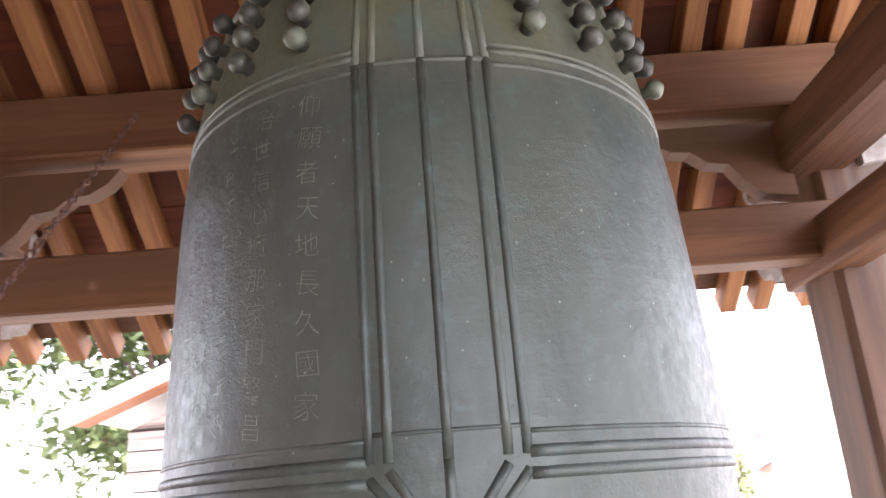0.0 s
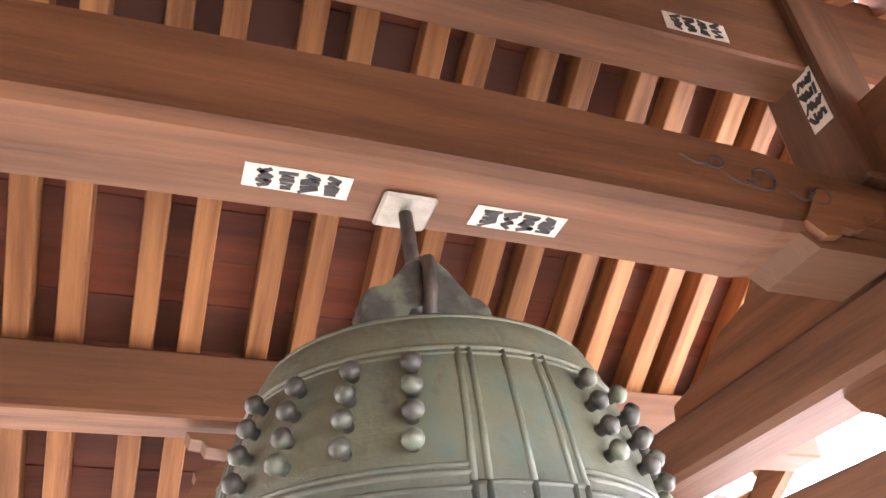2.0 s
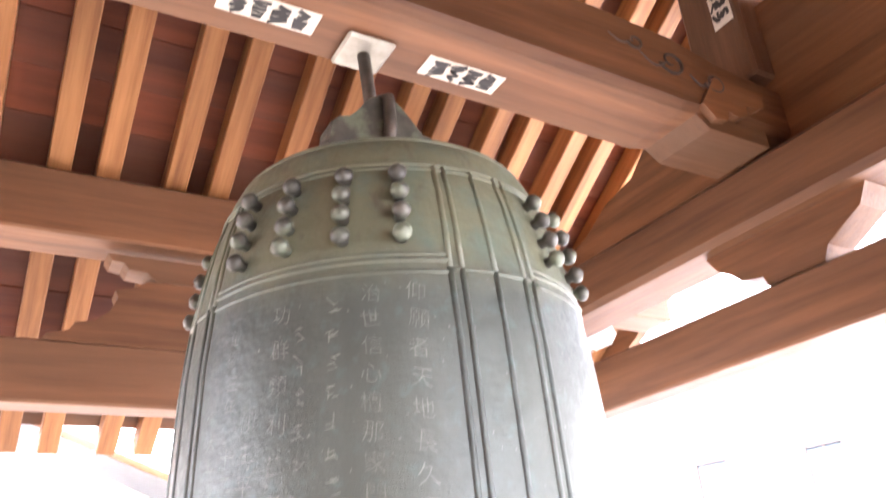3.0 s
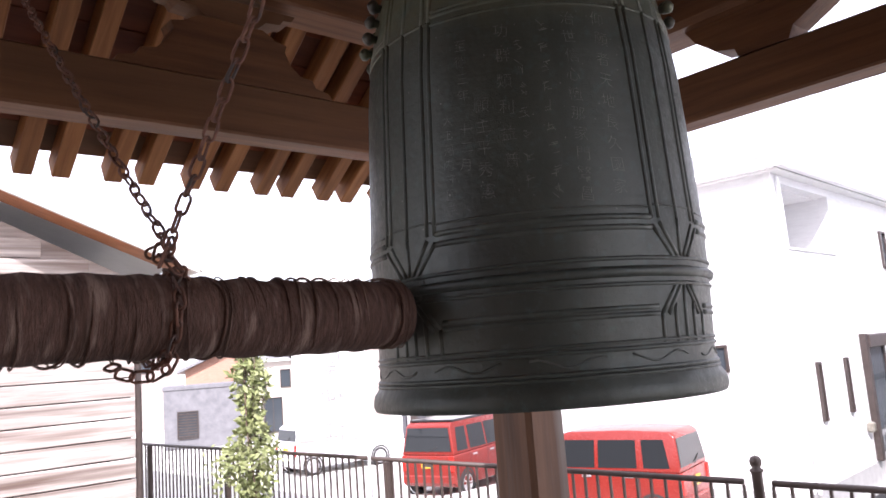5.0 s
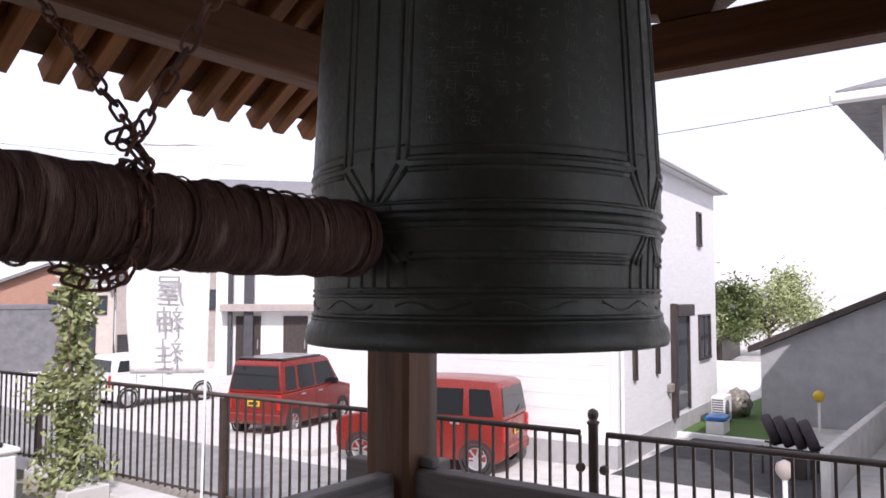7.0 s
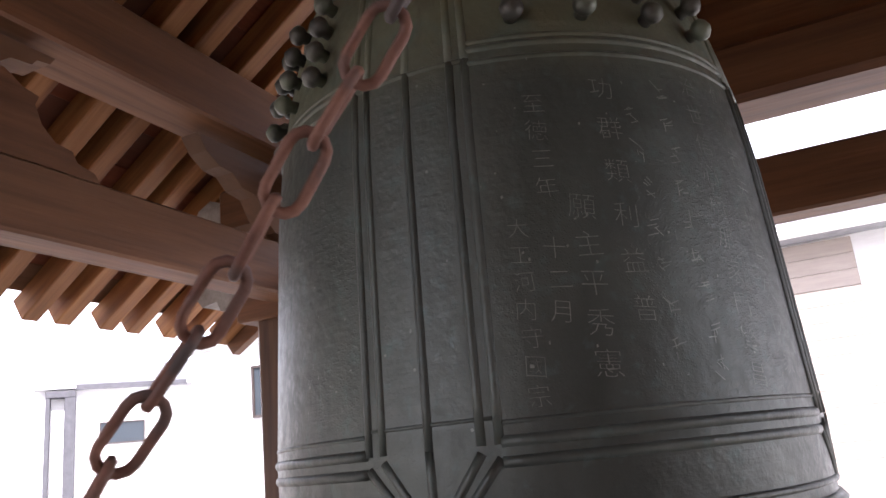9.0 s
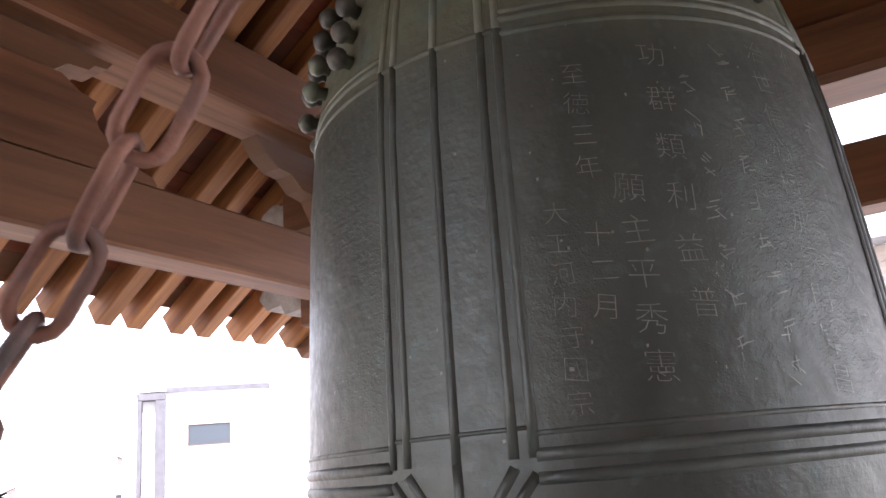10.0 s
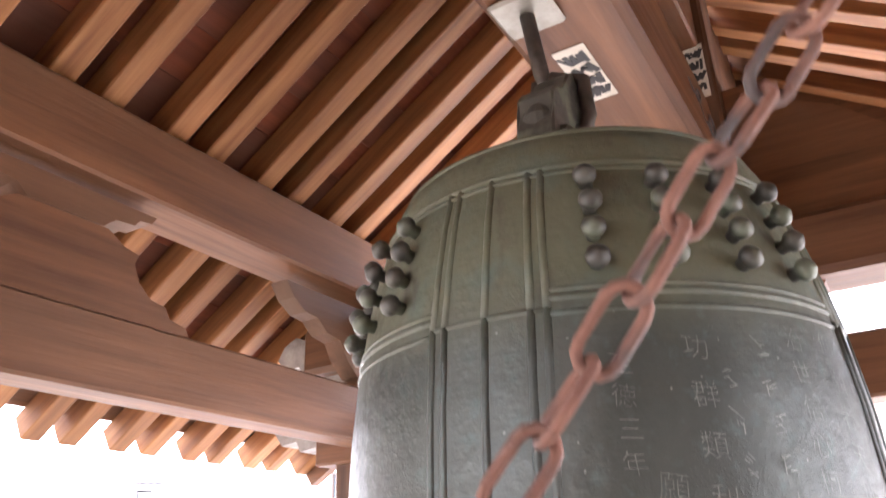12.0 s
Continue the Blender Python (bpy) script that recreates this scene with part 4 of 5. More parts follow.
for v, hh, w in ((4.55, 2.2, 1.35),):
    dm = WH @ Matrix.Translation((v, 0, 0.5))
    dw = part("glazed_door", box((-w / 2, -0.05, 0), (-w / 2 + 0.10, 0.02, hh), 0, dm), DARK_TRIM, wh, "dark framed glazed door with a shutter box")
    part("jamb", box((w / 2 - 0.10, -0.05, 0), (w / 2, 0.02, hh), 0, dm), DARK_TRIM, dw)
    part("shutter_box", box((-w / 2 - 0.05, -0.16, hh), (w / 2 + 0.05, 0.02, hh + 0.28), 0.02, dm), DARK_TRIM, dw)
    part("pane", box((-w / 2 + 0.1, -0.02, 0.05), (w / 2 - 0.1, -0.006, hh), 0, dm), WINDOW, dw)
    part("shutter_post", box((-w / 2 - 0.22, -0.13, -0.05), (-w / 2 - 0.03, -0.005, hh + 0.3), 0.01, dm), DARK_TRIM, dw)
part("loggia_coping", box((0.42, -0.03, 4.61), (3.0, 0.22, 4.65), 0.008, WH), WHITE_TRIM, wh)
part("downpipe", tube([tuple(WH @ Vector((0.18, -0.06, 0.4))), tuple(WH @ Vector((0.18, -0.06, 5.9)))], 0.035, 8), WHITE_TRIM, wh)
part("vent_hood", box((3.3, -0.14, 1.05), (3.48, -0.005, 1.25), 0.03, WH), STEEL, wh)
for k in range(20):     # siding courses on the gable wall and the long side
    z = 0.45 + k * 0.285
    part("siding_course", box((-0.010, 0.0, z), (-0.002, 6.2, z + 0.279), 0.002, WH), WHITE_WALL, wh)
for lo, hi in (((-0.34, -0.34, 5.99), (8.54, -0.215, 6.17)), ((-0.34, -0.22, 5.99), (-0.215, 6.55, 6.17))):
    part("gutter", box(lo, hi, 0.03, WH), WHITE_TRIM, wh, "white eaves gutter")
part("soffit", box((-0.214, -0.214, 5.972), (8.414, 6.41, 5.994), 0, WH), WHITE_TRIM, wh)
part("corner_trim", box((-0.03, -0.03, 0.42), (0.10, 0.10, 5.98), 0.01, WH), WHITE_TRIM, wh)

# beige and white house to the south-east
BH = at(9.6, -7.8, LOW, 0)
bh = house("beige_house", BH, 9.0, 8.2, 5.55, WHITE_WALL, ROOF_SLATE, "two-storey house with a beige clapboard bay between white walls", 0.4, "hip", 0.45,
           windows=[("L", 4.6, 4.3, 0.8, 1.0, 0, False), ("L", 7.62, 2.0, 0.26, 1.1, 0, False)])
for k in range(25):
    z = 0.4 + k * 0.205
    part("siding_course", box((-0.030, 6.66, z), (-0.004, 7.94, z + 0.20), 0.003, BH), BEIGE_WALL, bh)
part("gutter", box((-0.58, -0.5, 5.53), (-0.46, 8.7, 5.65), 0.02, BH), WHITE_TRIM, bh)
part("vent_hood", lathe([(0.07, 0), (0.07, 0.06), (0.05, 0.1), (0.005, 0.11)], 12, BH @ Matrix.Translation((-0.004, 8.0, 3.7)) @ pose(0, 0, 0, 0, -90, 0)), STEEL, bh)

# pair of white and grey row houses across the car park
DH = at(18.4, 25.4, LOW, -42)
dh = house("row_house", DH, 9.5, 8.0, 7.2, WHITE_WALL, ROOF_SLATE, "white row house with dark pillars and grey cladding", 0.3, "gable", 0.3,
           windows=[("F", 3.1, 5.45, 1.5, 0.72, 0, False), ("F", 5.0, 1.95, 1.4, 0.9, 2, True)],
           doors=[("F", 1.3, 1.0, 2.2), ("F", 3.2, 1.0, 2.2)])
SLATE_CLAD = mat("slate_grey_cladding", (0.045, 0.045, 0.052), (0.07, 0.07, 0.08), 0.7, 0, 4.0, bump=0.1)
for u, pw in ((0.5, 0.16), (1.13, 0.37), (8.9, 0.55)):
    part("pillar", box((u, -0.5, 0.0), (u + pw, -0.02, 6.8), 0.02, DH), SLATE_CLAD, dh, "dark grey pillar")
part("header", box((0.5, -0.5, 6.805), (1.5, -0.02, 7.05), 0.02, DH), SLATE_CLAD, dh)
part("eave_trim", box((1.5, -0.45, 7.06), (5.4, -0.405, 7.26), 0.005, DH), SLATE_CLAD, dh)
part("porch_roof", box((0.2, -0.7, 2.55), (5.3, -0.02, 2.85), 0.02, DH), CREAM_WALL, dh)
for k in range(22):
    part("siding_course", box((5.75, -0.33, 3.1 + k * 0.24), (9.5, -0.004, 3.336 + k * 0.24), 0.003, DH), mat("grey_siding", (0.42, 0.42, 0.42), (0.50, 0.50, 0.50), 0.8, 0, 4.0, bump=0.1) if k == 0 else bpy.data.materials["grey_siding"], dh)

add_window(dh, DH @ Matrix.Translation((8.1, -0.34, 6.9)), 0.62, 1.75, 0, 0)
part("porch_wall", box((5.8, -0.10, 0.0), (9.4, -0.006, 3.09), 0.01, DH), CREAM_WALL, dh)
part("porch_pillar", box((5.75, -0.33, 0.0), (5.98, -0.105, 3.09), 0.01, DH), WHITE_TRIM, dh)
part("porch_door", box((7.5, -0.15, 0.0), (8.5, -0.101, 2.3), 0.01, DH), DARK_TRIM, dh)

# houses further along the street
house("cream_house", at(18.5, 33.0, LOW, -31), 7.0, 6.0, 4.0, CREAM_WALL, ROOF_SLATE, "beige two-storey house with a grey pitched roof", 0.4, "gable", 0.45,
      windows=[("F", 1.24, 3.05, 0.84, 0.8, 0, False), ("F", 0.68, 0.9, 1.1, 0.85, 0, True), ("F", 4.6, 3.0, 1.0, 0.9, 1, False), ("L", 2.5, 3.0, 0.9, 0.9, 1, False)], ridge="y")
house("cream_annex", at(16.55, 34.6, LOW, -31), 2.4, 3.2, 3.6, mat("pale_cream_render", (0.52, 0.47, 0.42), (0.60, 0.55, 0.50), 0.8, 0, 4.0, bump=0.15), ROOF_SLATE, "narrow pale two-storey house with two upper windows", 0.25, "hip", 0.2,
      windows=[("F", 0.65, 2.75, 0.42, 0.8, 0, False), ("F", 1.85, 2.75, 0.42, 0.8, 0, False), ("F", 1.2, 1.0, 0.8, 1.6, 1, False)])
house("orange_house", at(15.5, 39.7, LOW, -27), 5.8, 8.0, 3.5, BRICK_WALL, ROOF_SLATE, "orange-clad two-storey house with white windows", 0.42, "gable", 0.4,
      windows=[("F", 3.1, 2.9, 0.5, 0.8, 0, False), ("F", 4.9, 3.1, 0.8, 1.0, 1, False)], ridge="y")
house("grey_garage_house", at(11.9, 33.4, LOW, -23), 3.6, 5.0, 2.6, GREY_WALL, GREY_WALL, "flat-roofed dark grey house with a white-shuttered window", 0.0, "flat", 0.0,
      windows=[("F", 1.0, 1.05, 0.8, 1.1, 1, True)])
house("slate_house", at(11.0, 50.0, LOW, -20), 8.0, 8.0, 5.5, CREAM_WALL, ROOF_SLATE, "pale house under a grey slate roof", 0.5, "hip", 0.5, windows=[("F", 2.0, 4.2, 1.0, 1.2, 1, False), ("F", 5.5, 4.2, 1.0, 1.2, 1, False), ("F", 2.5, 1.5, 1.8, 1.2, 1, False)])
house("grey_shed", at(19.5, -3.0, LOW, 3), 14.0, 7.4, 1.85, mat("shed_render", (0.34, 0.34, 0.35), (0.42, 0.42, 0.43), 0.9, 0, 3.0, bump=0.1), DARK_TRIM, "long grey rendered shed with a dark sloping roof", 0.45, "gable", 0.25, ridge="x")
house("far_pavilion", at(36.0, 10.5, LOW, 8), 6.0, 5.0, 2.6, DARK_TRIM, ROOF_SLATE, "low building under a pale tiled roof", 0.5, "hip", 0.7)
house("hill_house", at(48.0, 17.0, LOW, 4), 9.0, 8.0, 6.5, CREAM_WALL, ROOF_SLATE, "distant pale house with a grey roof", 0.4, "gable", 0.5, windows=[("F", 2.0, 5.0, 1.0, 1.2, 1, False), ("F", 6.0, 5.0, 1.0, 1.2, 1, False)])

# clapboard hut north of the tower, gable to the south
hut = thing("clapboard_hut", (-0.85, 7.2, YARD), "weathered clapboard hut with an orange-stained verge", "hut")
HX0, HX1, HY, PK = -3.35, 1.60, 7.2, MZ + 2.42
part("wall", box((HX0, HY + 0.03, YARD), (HX1 - 0.02, HY + 5.0, MZ + 1.2), 0), DARK_TRIM, hut)
part("gable_wall", slab([(HX0, MZ + 1.2), (HX1 - 0.02, MZ + 1.2), (-0.85, PK - 0.12)], 0.1, Matrix.Translation((0, HY + 0.09, 0)) @ UP_X), CLAPBOARD, hut)
for k in range(21):
    z = YARD + 0.1 + k * 0.205
    half = 10.0 if z + 0.2 < MZ + 1.25 else (PK - 0.12 - z - 0.2) / 0.46
    x0, x1 = max(HX0, -0.85 - half), min(HX1, -0.85 + half)
    if x1 - x0 > 0.3:
        part("clapboard", box((x0, 0, 0), (x1, 0.028, 0.192), 0.005, Matrix.Translation((0, HY - 0.030, z)) @ pose(0, 0, 0, 6, 0, 0)), CLAPBOARD, hut)
part("corner_pipe", tube([(HX1 + 0.04, HY - 0.03, YARD), (HX1 + 0.04, HY - 0.03, MZ + 1.1)], 0.035, 8), DARK_TRIM, hut, "brown drainpipe")
for s in (-1, 1):
    x1, z1 = -0.85 + s * 2.95, PK - 2.95 * 0.40
    for nm, dz, th, y0, y1, mt in (("roof_sheet", 0.07, 0.05, HY - 0.55, HY + 5.4, WHITE_TRIM), ("verge_board", -0.06, 0.16, HY - 0.60, HY - 0.55, WHITE_TRIM), ("soffit", 0.0, 0.06, HY - 0.545, HY + 0.0, ORANGE_WOOD)):
        part(nm, slab([(-0.85, PK + dz), (x1, z1 + dz), (x1, z1 + dz + th), (-0.85, PK + dz + th)], y1 - y0, Matrix.Translation((0, (y0 + y1) / 2, 0)) @ UP_X), mt, hut)
part("gutter", tube([(x1 + 0.05, HY - 0.6, z1 + 0.0), (x1 + 0.05, HY + 5, z1 + 0.0)], 0.05, 8), WHITE_TRIM, hut)


# ------------------------------------------------------------ fence
fence = thing("railing_fence", (3.6, 3.0, YARD), "brown painted metal railing with upright bars", "fence")


def fx(y):
    return 3.80 - 0.058 * (y + 0.1)


FT = MZ - 0.87
bar_bm = box((-0.009, -0.009, 0), (0.009, 0.009, FT - 0.02 + 0.47), 0.0)
bar_me = bpy.data.meshes.new("bar")
bar_bm.to_mesh(bar_me)
bar_bm.free()
bar_me.materials.append(FENCE_METAL)
fpost_bm = box((-0.03, -0.03, 0), (0.03, 0.03, FT + 0.58), 0.004)
fpost_me = bpy.data.meshes.new("post")
fpost_bm.to_mesh(fpost_me)
fpost_bm.free()
fpost_me.materials.append(FENCE_METAL)
GATE = 1.55
for a, b in ((-5.0, GATE - 0.10), (GATE + 0.10, 17.0)):
    n = int((b - a) / 0.118)
    for i in range(n + 1):
        y = a + (b - a) * i / n
        o = share("bar", bar_me, Matrix.Translation((fx(y), y, -0.47)), fence)
        o.matrix_parent_inverse = fence.matrix_world.inverted()
    for zc, r in ((FT, 0.022), (-0.44, 0.014)):
        part("rail", tube([(fx(a), a, zc), (fx(b), b, zc)], r, 8), FENCE_METAL, fence, smooth=True)
for y in (-4.0, -2.0, 5.35, 8.6, 11.0, 13.5):
    o = share("post", fpost_me, Matrix.Translation((fx(y) - 0.03, y, YARD)), fence)
    o.matrix_parent_inverse = fence.matrix_world.inverted()
gp = part("gate_post", lathe([(0.035, YARD), (0.035, FT + 0.06), (0.045, FT + 0.07), (0.045, FT + 0.085), (0.028, FT + 0.095), (0.038, FT + 0.12), (0.04, FT + 0.14), (0.03, FT + 0.165), (0.004, FT + 0.178)], 12, Matrix.Translation((fx(GATE), GATE, 0))), FENCE_METAL, fence, "gate post with a ball top", smooth=True)
for dy in (-0.09, 0.09):
    part("hinge", lathe([(0.03, -0.02), (0.036, 0.0), (0.03, 0.02)], 10, Matrix.Translation((fx(GATE) - 0.02, GATE + dy, FT - 0.24)) @ pose(0, 0, 0, 0, 90, 0)), FENCE_METAL, gp)
setting("fence_kerb", box((3.0, 4.0, YARD - 0.1), (3.35, 16, YARD + 0.10), 0.01), CONCRETE, "low pale concrete kerb under the railing", "kerb")


# ------------------------------------------------------------ plants
def leaf_mesh(bm, c, size, rnd):
    d = Vector((rnd.gauss(0, 1), rnd.gauss(0, 1), rnd.gauss(-0.3, 0.8))).normalized()
    s = d.orthogonal().normalized()
    s = Matrix.Rotation(rnd.uniform(0, 6.28), 3, d) @ s
    u = d.cross(s)
    p = [c, c + d * size * 0.5 + s * size * 0.22 + u * size * 0.05, c + d * size, c + d * size * 0.5 - s * size * 0.22 + u * size * 0.05]
    bm.faces.new([bm.verts.new(q) for q in p])


def tree(name, x, y, z, height, spread, seed, label, leaves=2600, leaf=0.16, material=None, trunk=0.35):
    r = random.Random(seed)
    t = thing(name, (x, y, z), label, "tree")
    limb = bmesh.new()
    top = Vector((x, y, z + height * 0.8))
    pts = [Vector((x, y, z - 0.1)), Vector((x + r.uniform(-.1, .1), y, z + height * trunk * 0.6)), Vector((x + r.uniform(-.2, .2), y, z + height * trunk)), top]
    add_tube(limb, pts, [height * 0.03, height * 0.024, height * 0.018, height * 0.005], 8)
    hubs = []
    for i in range(16):
        a, e = r.uniform(0, 6.28), r.uniform(0.25, 1.0)
        rad = spread * (0.45 + 0.55 * r.random()) * (1.1 - 0.6 * e)
        p = Vector((x + math.cos(a) * rad, y + math.sin(a) * rad, z + height * (trunk + (1 - trunk) * e) * r.uniform(0.9, 1.02)))
        b = Vector((x, y, z + height * (trunk * 0.8 + 0.4 * e * (1 - trunk))))
        add_tube(limb, [b, (b + p) / 2 + Vector((0, 0, 0.05 * height)), p], [height * 0.012, height * 0.008, height * 0.003], 5)
        hubs.append(p)
    part("trunk", limb, BARK, t, smooth=True)
    cr = bmesh.new()
    for i in range(leaves):
        h = r.choice(hubs)
        c = h + Vector((r.gauss(0, 1), r.gauss(0, 1), r.gauss(0, 0.8))) * spread * 0.20
        leaf_mesh(cr, c, leaf * r.uniform(0.6, 1.4), r)
    part("crown", cr, material or LEAF_DARK, t, "uneven leafy crown")
    return t


# climbing vine on a slim stake beside the railing
r = random.Random(11)
vine = thing("climbing_plant", (2.80, 6.95, YARD), "tall narrow leafy shrub in sunlight beside the railing", "plant")
stem = bmesh.new()
for k in range(4):
    pts = [Vector((2.80 + r.uniform(-.06, .06), 6.95 + r.uniform(-.06, .06), YARD))]
    for i in range(8):
        pts.append(pts[-1] + Vector((r.uniform(-.05, .05), r.uniform(-.05, .05), 0.30)))
    add_tube(stem, pts, 0.009, 5)
part("stem", stem, BARK, vine)
lv = bmesh.new()
for i in range(2900):
    e = r.random()
    w = 0.40 * (1.0 - 0.62 * e) * (0.8 + 0.3 * math.sin(e * 17))
    a = r.uniform(0, 6.28)
    q = w * math.sqrt(r.random())
    leaf_mesh(lv, Vector((2.80 + math.cos(a) * q, 6.95 + math.sin(a) * q, YARD + 0.12 + e * 2.35)), r.uniform(0.06, 0.125), r)
for i in range(160):
    leaf_mesh(lv, Vector((2.55 + r.gauss(0, 0.09), 7.15 + r.gauss(0, 0.12), YARD + 1.05 + r.gauss(0, 0.14))), r.uniform(0.05, 0.1), r)
part("foliage", lv, LEAF, vine, "yellow-green leaves")
bl = thing("kerb_block", (2.85, 6.75, YARD), "pale concrete blocks round the plant", "block")
part("block", box((2.55, 6.55, YARD), (3.0, 6.78, YARD + 0.2), 0.012), CONCRETE, bl)
part("block", box((2.30, 7.35, YARD), (2.52, 7.75, YARD + 0.19), 0.012), CONCRETE, bl)
weeds = bmesh.new()
for i in range(1500):
    x, y = r.uniform(1.2, 3.1), r.uniform(4.0, 8.4)
    if math.sin(x * 3.1) + math.sin(y * 2.3 + 1) > 0.4:
        leaf_mesh(weeds, Vector((x, y, YARD + 0.01)), r.uniform(0.03, 0.09), r)
tagged(link_mesh("weeds", weeds, LEAF), "low weeds and moss on the yard", "weeds", kind="stuff")
bn = thing("white_bin", (1.98, 6.9, YARD), "white plastic bin with a lid and a dark coil on it", "bin")
part("bin_body", box((1.80, 6.70, YARD), (2.16, 7.06, YARD + 0.62), 0.03), WHITE_TRIM, bn)
part("bin_lid", box((1.78, 6.68, YARD + 0.625), (2.18, 7.08, YARD + 0.68), 0.02), WHITE_TRIM, bn)
part("coil", tube([(1.96 + 0.11 * math.cos(a * 0.5), 6.88 + 0.11 * math.sin(a * 0.5), YARD + 0.70) for a in range(13)], 0.02, 6, True), RUBBER, bn)

for i, (x, y, h, s) in enumerate(((-10.5, 15.0, 8.5, 3.2), (-15.0, 18.0, 9.5, 3.8), (-6.8, 17.5, 8.0, 3.0))):
    tree("tree", x, y, YARD, h, s, 30 + i, "leafy broad tree behind the hut", 6500, 0.30)
for i, (x, y, h, s) in enumerate(((33.0, 11.9, 4.7, 2.0), (36.0, 10.6, 3.6, 1.8), (42.0, 9.8, 4.2, 2.4), (30.5, 10.6, 2.8, 1.5))):
    tree("tree", x, y, LOW, h, s, 50 + i, "round leafy garden tree beyond the lawn", 7000, 0.22, LEAF if i % 2 == 0 else LEAF_DARK, 0.2)


# ------------------------------------------------------------ cars
def car(name, m, paint, label, L=3.4, W=1.475, H=1.72, roof_paint=None, plate=True):
    """Tall small car; m at ground centre, nose towards +y."""
    c = thing(name, m, label, "car")
    y0, y1 = -L / 2, L / 2
    low = [(y0 + 0.03, 0.28), (y0, 0.42), (y0 + 0.01, 0.95), (y1 - 0.62, 0.98), (y1 - 0.06, 0.86), (y1, 0.66), (y1 - 0.02, 0.30), (y1 - 0.12, 0.22), (y0 + 0.12, 0.22)]
    top = [(y0 + 0.02, 0.952), (y0 + 0.10, H - 0.12), (y0 + 0.20, H - 0.045), (y0 + 1.0, H - 0.01), (y1 - 1.28, H - 0.03), (y1 - 1.08, H - 0.12), (y1 - 0.66, 0.982)]
    b = slab(low, W, m @ UP_Y)
    bmesh.ops.bevel(b, geom=list(b.edges), offset=0.045, segments=3, affect="EDGES", profile=0.6)
    body = part("body", b, paint, c, smooth=True)
    cb = bmesh.new()
    vs = []
    for sx in (-1, 1):
        vs.append([cb.verts.new(m @ Vector((sx * (W / 2 - 0.015 - 0.13 * (z - 0.95) / (H - 0.95)), y, z))) for y, z in top])
    k = len(top)
    cb.faces.new(vs[0])
    cb.faces.new(vs[1][::-1])
    for i in range(k):
        cb.faces.new((vs[0][i], vs[0][(i + 1) % k], vs[1][(i + 1) % k], vs[1][i]))
    bmesh.ops.recalc_face_normals(cb, faces=cb.faces)
    bmesh.ops.bevel(cb, geom=list(cb.edges), offset=0.03, segments=2, affect="EDGES", profile=0.6)
    part("cabin", cb, paint, c, smooth=True)
    if roof_paint:
        part("roof_panel", box((-W / 2 + 0.13, y0 + 0.22, H - 0.05), (W / 2 - 0.13, y1 - 1.42, H + 0.012), 0.02, m), roof_paint, c, "black roof")

    def side_x(z):
        return W / 2 - 0.015 - 0.13 * (z - 0.95) / (H - 0.95)
    for sx in (-1, 1):
        for ya, yb, yc, yd in ((y0 + 0.20, y0 + 0.66, y0 + 0.70, y0 + 0.30), (y0 + 0.78, y0 + 1.50, y0 + 1.50, y0 + 0.80), (y0 + 1.57, y1 - 0.86, y1 - 1.14, y0 + 1.57)):
            g = bmesh.new()
            za, zb = 1.02, H - 0.17
            v = [g.verts.new(m @ Vector((sx * (side_x(z) + e), y, z))) for e in (0.006, -0.01) for y, z in ((ya, za), (yb, za), (yc, zb), (yd, zb))]
            g.faces.new(v[:4])
            g.faces.new(v[4:][::-1])
            for i in range(4):
                g.faces.new((v[i], v[(i + 1) % 4], v[4 + (i + 1) % 4], v[4 + i]))
            part("side_window", g, CAR_GLASS, c)
        for ya in (y0 + 0.74, y0 + 1.535):
            part("door_handle", box((-0.015, ya + 0.10, 0.86), (0.015, ya + 0.28, 0.895), 0.006, m @ Matrix.Translation((sx * (W / 2 + 0.008), 0, 0))), ALLOY, body)
            part("door_gap", box((-0.004, ya - 0.006, 0.34), (0.003, ya + 0.006, 0.95), 0, m @ Matrix.Translation((sx * W / 2, 0, 0))), RUBBER, body)
        part("mirror", box((-0.10, -0.05, -0.08), (0.10, 0.05, 0.08), 0.03, m @ Matrix.Translation((sx * (W / 2 + 0.06), y1 - 1.08, 1.05))), roof_paint or paint, c)
        part("tail_lamp", box((-0.06, -0.03, 0.0), (0.06, 0.05, 0.36), 0.02, m @ Matrix.Translation((sx * (W / 2 - 0.075), y0 + 0.012, 0.58))), LAMP_RED, c)
        part("head_lamp", box((-0.14, -0.05, -0.09), (0.14, 0.04, 0.09), 0.03, m @ Matrix.Translation((sx * (W / 2 - 0.2), y1 - 0.03, 0.70))), ALLOY, c)
        for yw in (y0 + 0.52, y1 - 0.56):
            wm = m @ Matrix.Translation((sx * (W / 2 - 0.09), yw, 0.275)) @ pose(0, 0, 0, 0, sx * 90, 0)
            tyre = part("wheel", lathe([(0.19, -0.08), (0.26, -0.08), (0.275, -0.05), (0.275, 0.06), (0.262, 0.095), (0.20, 0.10), (0.19, 0.08)], 24, wm, cap=False), RUBBER, c, "black tyre on a pale rim", smooth=True)
            rim = lathe([(0.195, 0.07), (0.20, 0.098), (0.185, 0.10), (0.18, 0.075), (0.06, 0.06), (0.055, 0.095), (0.003, 0.10)], 24, wm)
            for s in range(7):
                add_box(rim, (-0.018, 0.05, 0.07), (0.018, 0.185, 0.094), 0, wm @ pose(0, 0, 0, 0, 0, s * 360 / 7))
            part("rim", rim, ALLOY, tyre)
